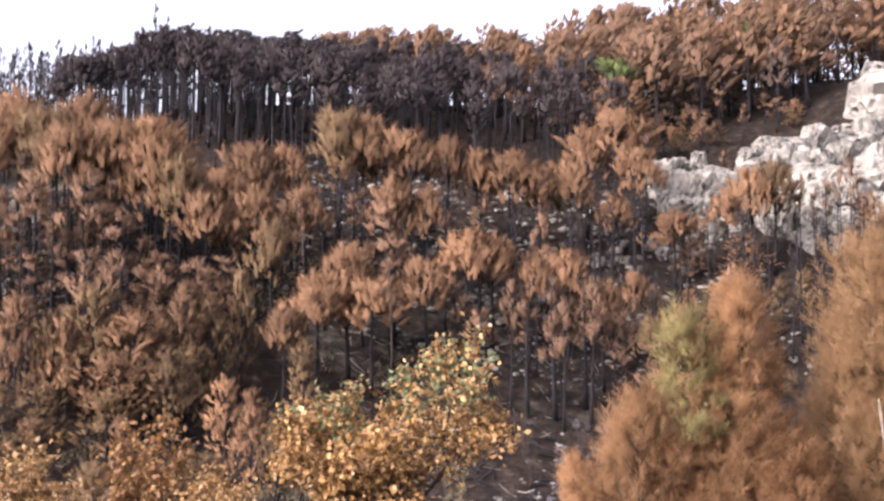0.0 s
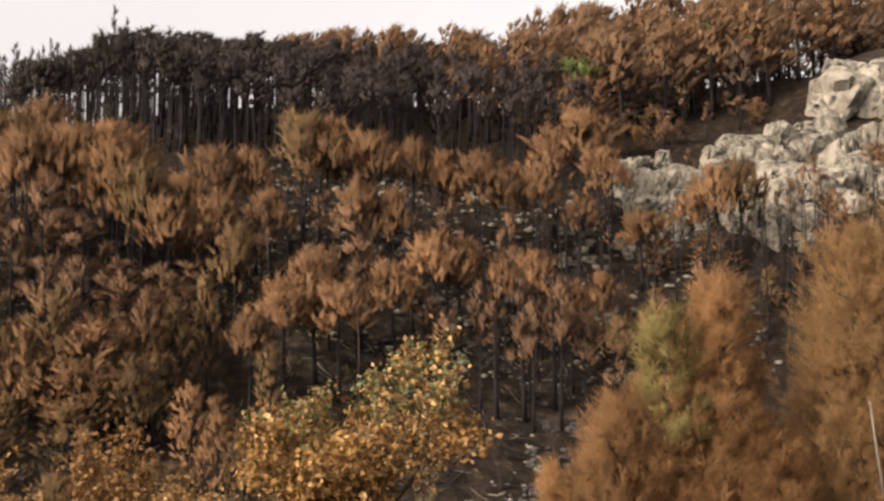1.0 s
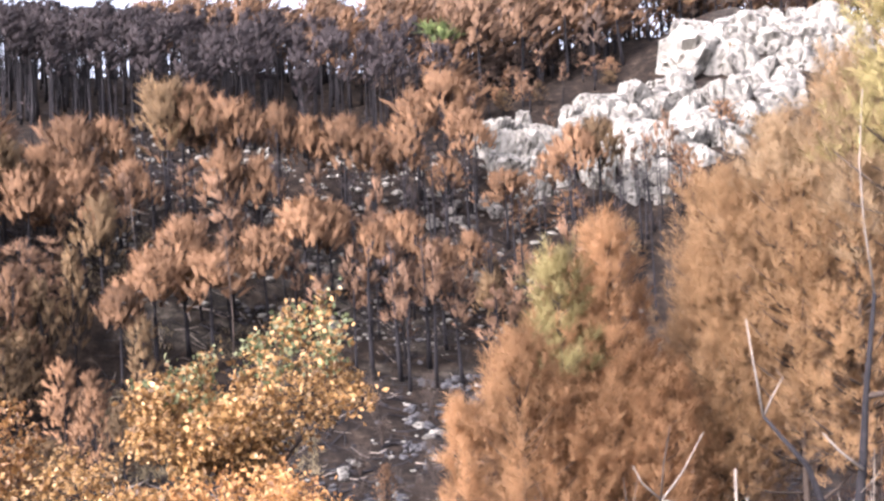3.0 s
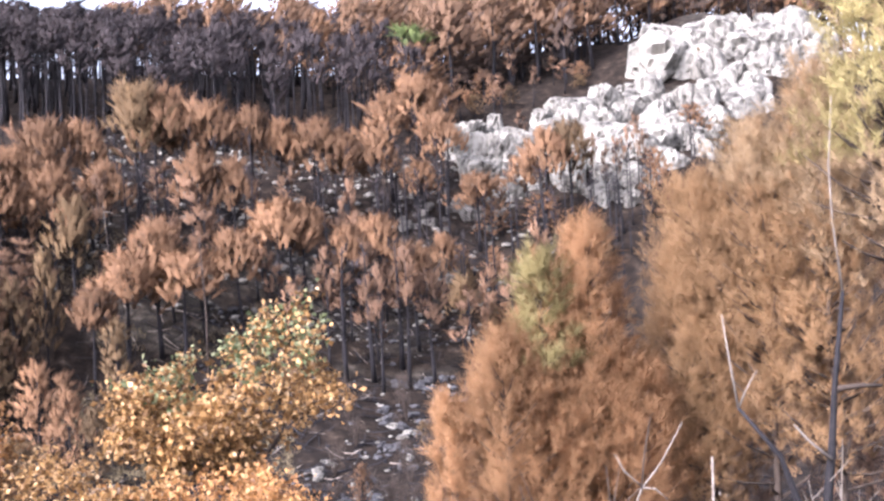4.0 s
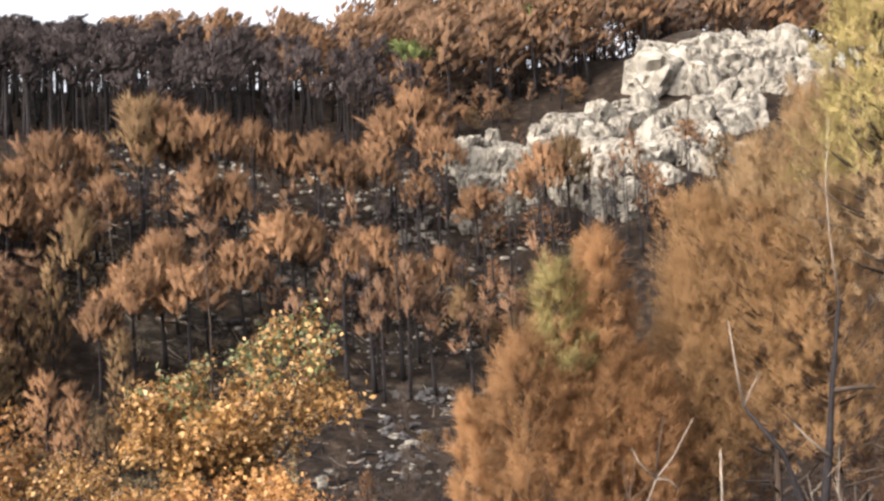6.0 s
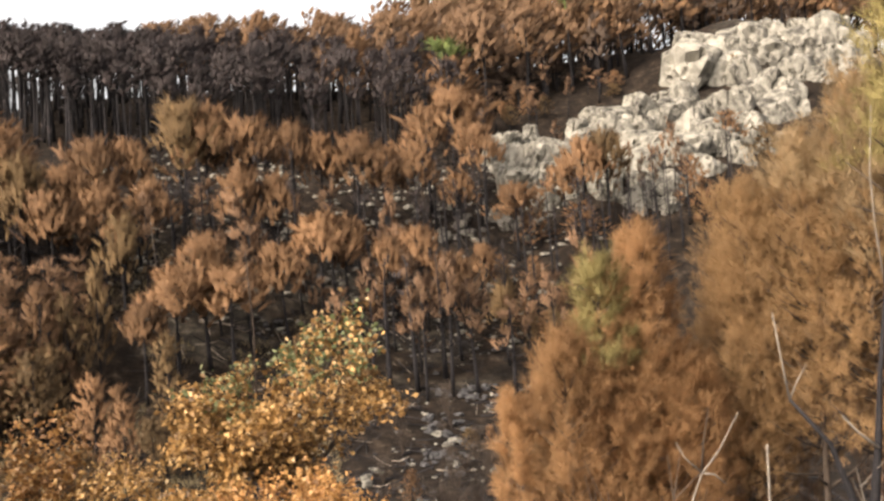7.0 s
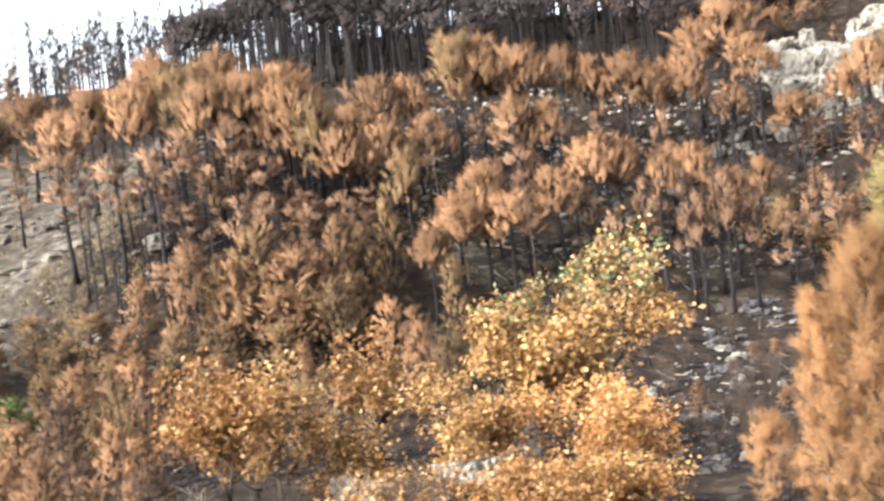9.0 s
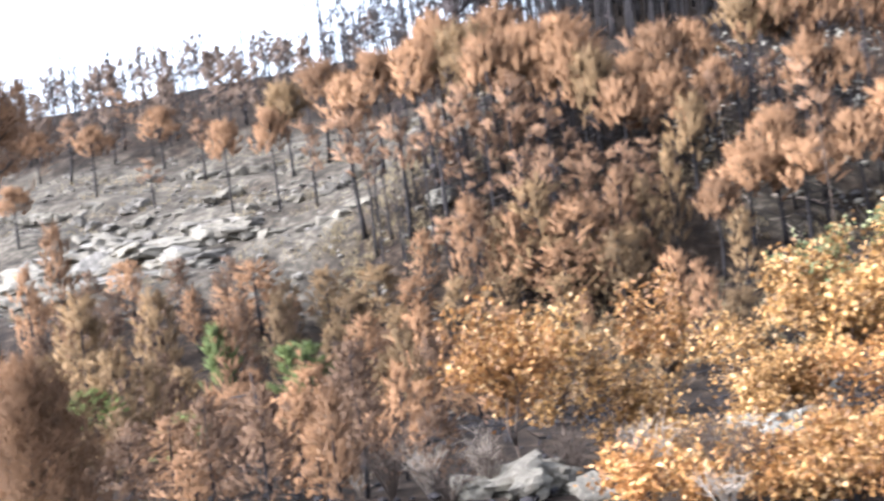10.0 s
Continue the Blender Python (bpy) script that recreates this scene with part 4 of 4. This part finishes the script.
oak(6, -8.6, 21.4, 3.6, 1.5, 2600, OAK, "small oak with golden dry leaves", 0.14, low=0.25)
oak(20, -3.9, 15.3, 0.9, 1.7, 4200, OAK, "low oak with orange-brown dry leaves", 0.10, low=0.1)
oak(21, -2.2, 16.4, 0.9, 1.6, 4000, OAK_RED, "low oak with russet dry leaves", 0.10, low=0.1)
oak(22, -4.8, 12.9, 0.9, 0.8, 1500, OAK_RED, "low oak with pale orange dry leaves", 0.10, low=0.1)

oak(23, -2.6, 14.2, 1.0, 1.4, 3600, OAK_RED, "low oak with russet dry leaves", 0.10, low=0.1)
oak(24, -0.9, 17.2, 1.0, 1.3, 3200, OAK, "low oak with orange-brown dry leaves", 0.10, low=0.1)

# ---- near pines by the camera ----
SPRAY = "bushy scorched pine with dense feathery orange-brown needles"


def near_pine(seed, x, y, high, wide, tufts, material, label, foot=0.05, **more):
    more = {"bark": BROWN_BARK, "ragged": 0.45, "thick": 0.008, "girth": 0.0, "spread": 0.85, "puff": 0.36, "flame": 0.6, **more}
    tree = pine(np.random.default_rng(seed), high, wide, foot, int(tufts * 1.35), 30, 0.205, 0.006, material, label, "near_pine", **more)
    tree["group"] = "near pines"
    return shove(tree, x, y, ground_z(x, y))


near_pine(11, 3.2, 11.7, 5.05, 0.8, 1000, RUST_FINE, SPRAY, foot=0.2)
near_pine(12, 2.56, 11.5, 4.7, 0.75, 900, RUST_FINE, "bushy scorched pine with a yellow-green tip", top=(0.68, OLIVE, "yellowing olive-green needles"))
near_pine(18, 2.9, 12.0, 4.1, 1.5, 2000, RUST_FINE, SPRAY, foot=0.16)
near_pine(19, 2.05, 11.4, 3.7, 1.05, 1200, RUST_FINE, SPRAY)
near_pine(24, 3.6, 11.7, 3.4, 0.95, 900, RUST_FINE, SPRAY, foot=0.25)
near_pine(20, 1.42, 11.5, 3.1, 0.5, 400, RUST_FINE, SPRAY)
near_pine(13, 4.6, 12.6, 4.8, 0.9, 1100, PALE_RUST, SPRAY, foot=0.3)
near_pine(21, 4.95, 12.4, 5.7, 1.2, 1600, PALE_RUST, SPRAY, foot=0.35)
near_pine(14, 5.4, 11.8, 6.1, 1.2, 1600, PALE_RUST, SPRAY, foot=0.38, top=(0.8, TAN, "bleached tan needles"))
near_pine(22, 6.0, 11.2, 6.6, 1.25, 1400, PALE_RUST, "tall scorched pine with feathery tan needles", foot=0.3, top=(0.62, TAN, "bleached tan needles"))
near_pine(15, 6.2, 10.0, 7.4, 1.3, 1200, TAN, "tall pine with bleached tan needles", foot=0.55, top=(0.3, OLIVE, "yellowing olive-green needles"))
# low pines added for the understory; their brown stands in for its shade
near_pine(25, 5.3, 13.6, 2.7, 1.5, 500, BROWN_NEEDLES, "low understory pine, its brown needles standing in for shade", foot=0.1)
near_pine(26, 7.2, 12.6, 3.2, 1.4, 500, BROWN_NEEDLES, "low understory pine, its brown needles standing in for shade", foot=0.15)
near_pine(16, 1.9, 17.9, 1.5, 0.7, 300, RUST_FINE, "knee-high scorched pine bush")
near_pine(17, -9.5, 6.4, 1.85, 0.95, 800, RUST, "dark rust pine bush at the slope edge")
near_pine(23, -10.1, 6.8, 4.9, 0.75, 600, RUST, "dark rust pine at the slope edge", foot=0.8)


def bare_tree(name, label, stems, category="dead tree"):
    """Dead wood: stems given as points from the root up, with a thickness at the foot and one at the tip."""
    (x0, y0, _) = stems[0][1][0]
    tree = tagged(new(name), label, category)
    z0 = ground_z(x0, y0)
    for n, (kind, path, thick, thin, material) in enumerate(stems):
        s = Soup()
        pts = [np.array(p) - (x0, y0, z0) for p in path]
        if n == 0:
            pts[0][2] = -0.2
        tube(s, pts, np.linspace(thick, thin, len(pts)), 7)
        part(kind, s.mesh(kind, material, True), tree)
    tree.matrix_basis = Matrix.Translation((x0, y0, z0))
    return tree


bare_tree("dead_pine", "bent dead pine with charred trunk and thin bare limbs", [
    ("trunk", [(4.45, 9.06, -4.0), (4.38, 9.06, -3.0), (4.27, 9.07, -2.58), (4.13, 9.09, -2.14), (3.76, 9.15, -1.66)], 0.056, 0.017, CHAR),
    ("limb", [(3.76, 9.15, -1.66), (3.70, 9.15, -1.21), (3.65, 9.15, -0.77)], 0.014, 0.005, PALE_BARK),
    ("limb", [(3.76, 9.15, -1.66), (3.84, 9.13, -1.49), (3.95, 9.11, -1.31)], 0.012, 0.004, PALE_BARK)])
bare_tree("burnt_pine", "dark-trunked pine with bleached limbs and a thin bare stem", [
    ("trunk", [(5.0, 9.96, -4.3), (5.01, 9.96, -3.27), (5.06, 9.95, -2.85), (5.13, 9.92, -2.32), (5.19, 9.89, -1.66), (5.33, 9.85, -0.65)], 0.075, 0.02, CHAR),
    ("limb", [(5.33, 9.85, -0.65), (5.26, 9.84, 0.07), (5.25, 9.83, 0.67), (5.32, 9.81, 1.38)], 0.014, 0.006, PALE_BARK),
    ("limb", [(5.21, 9.89, -1.66), (5.44, 9.85, -1.64), (5.68, 9.8, -1.65)], 0.034, 0.018, BROWN_BARK),
    ("limb", [(5.08, 9.84, -2.37), (4.86, 9.87, -2.17), (4.71, 9.89, -1.99)], 0.02, 0.008, PALE_BARK)])
bare_tree("dead_sapling", "forked dead sapling with bleached grey wood", [
    ("trunk", [(2.35, 8.62, -3.9), (2.40, 8.62, -2.55), (2.54, 8.58, -2.2), (2.72, 8.54, -1.98), (2.92, 8.5, -1.64)], 0.013, 0.005, PALE_BARK),
    ("limb", [(2.54, 8.58, -2.2), (2.58, 8.57, -1.9), (2.65, 8.55, -1.58)], 0.010, 0.004, BROWN_BARK),
    ("limb", [(2.54, 8.58, -2.19), (2.66, 8.56, -2.21), (2.76, 8.54, -2.31)], 0.010, 0.005, PALE_BARK),
    ("limb", [(2.54, 8.58, -2.18), (2.40, 8.61, -2.04), (2.33, 8.62, -1.89)], 0.009, 0.004, PALE_BARK)])
bare_tree("snapped_sapling", "snapped pale sapling stem", [("trunk", [(3.14, 8.48, -3.9), (3.14, 8.48, -2.69), (3.15, 8.47, -2.38), (3.16, 8.46, -1.96)], 0.014, 0.011, PALE_BARK)])


def snag(x, y, high, label, material):
    r = np.random.default_rng(int(x * 10) + 500)
    z = ground_z(x, y)
    stems = [("trunk", [(x, y, z), (x + 0.1, y, z + high * 0.5), (x - 0.05, y, z + high)], 0.055, 0.02, material)]
    for _ in range(9):
        h = r.uniform(0.35, 0.95) * high
        a, l = r.uniform(0, 6.28), r.uniform(0.4, 1.0)
        stems.append(("limb", [(x, y, z + h), (x + l * 0.5 * math.cos(a), y + l * 0.5 * math.sin(a), z + h - 0.1), (x + l * math.cos(a), y + l * math.sin(a), z + h + r.uniform(-0.35, 0.2))], 0.03, 0.012, material))
    return bare_tree("dead_pine", label, stems)


snag(-2.6, 52.1, 7.5, "dark dead pine with short bare limbs", BROWN_BARK)
snag(-7.6, 58.0, 5.5, "pale bare pine pole", PALE_BARK)
snag(-18.0, 31.5, 3.2, "short charred pine pole", CHAR)
snag(-15.4, 20.4, 2.6, "short charred pine pole", CHAR)


def shrub(seed, x, y, high, wide, material, label, stems=16):
    """A burnt shrub: many thin forking stems from one foot."""
    r = np.random.default_rng(seed)
    s = Soup()
    for _ in range(stems):
        a = r.uniform(0, 6.28)
        out = np.array((math.cos(a), math.sin(a), 0)) * wide * r.uniform(0.3, 1)
        tip = out + (0, 0, high * r.uniform(0.6, 1.1))
        mid = out * 0.4 + np.array((0, 0, high * 0.45)) + r.normal(0, 0.04, 3)
        tube(s, [(0, 0, -0.1), mid, tip], [0.016, 0.011, 0.004], 4)
        for _ in range(4):
            p = mid + (tip - mid) * r.uniform(0, 0.8)
            tube(s, [p, p + unit(r.normal(0, 1, 3) + (0, 0, 0.8)) * high * r.uniform(0.15, 0.4)], [0.007, 0.003], 3)
    ob = tagged(new("burnt_shrub", s.mesh("burnt_shrub", material)), label, "shrub", "burnt shrubs")
    return shove(ob, x, y, ground_z(x, y))


rs = np.random.default_rng(77)
for i in range(26):
    x, y = rs.uniform(-11, -2.5), rs.uniform(11.5, 22)
    shrub(i, x, y, rs.uniform(0.5, 1.3), rs.uniform(0.3, 0.7), PALE_BARK if i % 3 == 1 else BROWN_BARK, "burnt leafless grey shrub" if i % 3 == 1 else "burnt leafless dark shrub")
for i, (x, y, high, wide) in enumerate(((2.5, 8.9, 1.9, 0.35), (5.2, 9.9, 1.8, 0.4), (1.9, 9.6, 1.7, 0.3))):
    shrub(60 + i, x, y, high, wide, PALE_BARK if i % 2 else BROWN_BARK, "tall leafless shrub with thin bleached stems" if i % 2 else "tall leafless shrub with thin dark stems", 6)
for i in range(48):
    x, y = rs.uniform(0.5, 8.5), rs.uniform(25, 54)
    shrub(100 + i, x, y, rs.uniform(0.5, 1.6), rs.uniform(0.3, 0.8), BROWN_BARK, "burnt leafless dark shrub")
for x, y, r, tall, long in ((-7.7, 15.4, 0.6, 0.7, 1.3), (-7.1, 15.9, 0.45, 0.8, 1.2), (-8.3, 15.0, 0.45, 0.7, 1.0), (-7.3, 14.7, 0.4, 0.8, 1.2), (-6.2, 14.6, 0.4, 0.6, 1.5), (-7.5, 16.3, 0.4, 0.9, 1.1), (-8.0, 15.8, 0.35, 1.0, 1.0)):
    put_rock(tagged(new("stone_slab", bank_rocks[int(ro.integers(5))]), "flat pale stone slab among burnt shrubs", "stone", "slabs by the shrubs"), x, y, r, tall, 0.2, ro, long)


# ---- fallen wood, grass and litter ----
def fallen(x, y, length, turn, thick, material, label):
    s = Soup()
    r = np.random.default_rng(int(abs(x) * 100))
    px = [np.array((math.cos(turn) * d, math.sin(turn) * d, 0)) for d in np.linspace(-length / 2, length / 2, 6)]
    pts = [(p[0], p[1], ground_z(x + p[0], y + p[1]) - ground_z(x, y) + thick * 0.8 + r.normal(0, 0.02)) for p in px]
    tube(s, pts, np.linspace(thick, thick * 0.45, 6), 7)
    return shove(tagged(new("fallen_log", s.mesh("fallen_log", material, True)), label, "log", "fallen logs"), x, y, ground_z(x, y))


for i in range(34):
    x, y = rs.uniform(-26, -2), rs.uniform(50, 72)
    fallen(x, y, rs.uniform(1.5, 4.5), rs.uniform(-0.7, 0.7), rs.uniform(0.05, 0.11), PALE_BARK if i % 9 == 0 else CHAR, "bleached fallen log on the slope" if i % 9 == 0 else "charred fallen log on the slope")
fallen(-18.8, 31.2, 2.4, 0.5, 0.06, PALE_BARK, "bleached fallen log on the slope")
fallen(-19.3, 32.0, 2.2, 0.3, 0.07, PALE_BARK, "bleached fallen log on the slope")


def litter(name, material, count, xs, ys, size, label, category, allowed=lambda x, y: True):
    """Small stones and clods strewn over the ground, past counting."""
    r = np.random.default_rng(len(name))
    co, faces = BALLS[1]
    s = Soup()
    for _ in range(count):
        x, y = r.uniform(*xs), r.uniform(*ys)
        if not allowed(x, y):
            continue
        k = r.uniform(*size)
        s.add(co * (k * r.uniform(0.6, 1.4), k * r.uniform(0.6, 1.4), k * 0.6) * r.uniform(0.7, 1.2, (len(co), 1)) + (x, y, ground_z(x, y) + k * 0.2), faces)
    return tagged(new(name, s.mesh(name, material)), label, category, kind="stuff")


litter("rubble", GREY_STONE, 1500, (-75, -20), (44, 88), (0.06, 0.28), "grey rubble over the bare western slope", "rubble")
litter("gully_rubble", SOOTY_STONE, 1400, (-3, 15), (34, 64), (0.05, 0.26), "sooty rubble in the burnt gully", "rubble", lambda x, y: noise.noise(Vector((x * 0.5, y * 0.35, 2))) > 0.2)
litter("slope_rubble", LIMESTONE, 900, (-12, 20), (58, 80), (0.06, 0.34), "grey rubble under the pines", "rubble")
litter("pale_rubble", LIMESTONE, 420, (-2, 12), (26, 62), (0.03, 0.16), "pale stone chips on the ash of the gully", "rubble", lambda x, y: noise.noise(Vector((x * 0.4, y * 0.3, 5))) > 0.0)
litter("ash_clods", CHAR, 1500, (-18, 6), (10, 46), (0.03, 0.14), "charred clods and cones on the ash", "litter")


def sticks(name, material, count, xs, ys, length, label):
    """Burnt twigs and sticks strewn over the ash, past counting."""
    r = np.random.default_rng(len(name) + 11)
    s = Soup()
    for _ in range(count):
        x, y, l, a = r.uniform(*xs), r.uniform(*ys), r.uniform(*length), r.uniform(0, 6.28)
        d = np.array((math.cos(a), math.sin(a), 0)) * l / 2
        ends = [(x - d[0], y - d[1], ground_z(x - d[0], y - d[1]) + 0.03), (x, y, ground_z(x, y) + r.uniform(0.05, 0.16)), (x + d[0], y + d[1], ground_z(x + d[0], y + d[1]) + r.uniform(0.03, 0.4))]
        tube(s, ends, np.array((1.0, 0.8, 0.4)) * 0.018 * (0.6 + l), 3)
    return tagged(new(name, s.mesh(name, material)), label, "litter", kind="stuff")


sticks("burnt_sticks", CHAR, 2000, (-26, 15), (24, 68), (0.4, 1.8), "charred twigs and sticks strewn over the ash")
sticks("pale_sticks", PALE_BARK, 420, (-26, 15), (34, 68), (0.3, 1.3), "bleached twigs strewn over the ash")


def grass(name, count, xs, ys, high, label, allowed=lambda x, y: True):
    r = np.random.default_rng(len(name) + 3)
    s = Soup()
    spots_, ways_ = [], []
    for _ in range(count):
        x, y = r.uniform(*xs), r.uniform(*ys)
        if allowed(x, y) and noise.noise(Vector((x * 0.25, y * 0.25, 9))) > 0.02:
            spots_.append((x, y, ground_z(x, y) + 0.05)), ways_.append((r.normal(0, 0.4), r.normal(0, 0.4), 1))
    needles(s, r, np.array(spots_), np.array(ways_), high, 8, 0.03, 0.8)
    return tagged(new(name, s.mesh(name, ASH_GRASS)), label, "grass", kind="stuff")


grass("dry_grass", 8500, (-30, 1), (42, 64), 0.4, "pale dry grass surviving between the pines")
grass("slope_grass", 5000, (-70, -24), (46, 84), 0.35, "pale dry grass on the bare western slope")
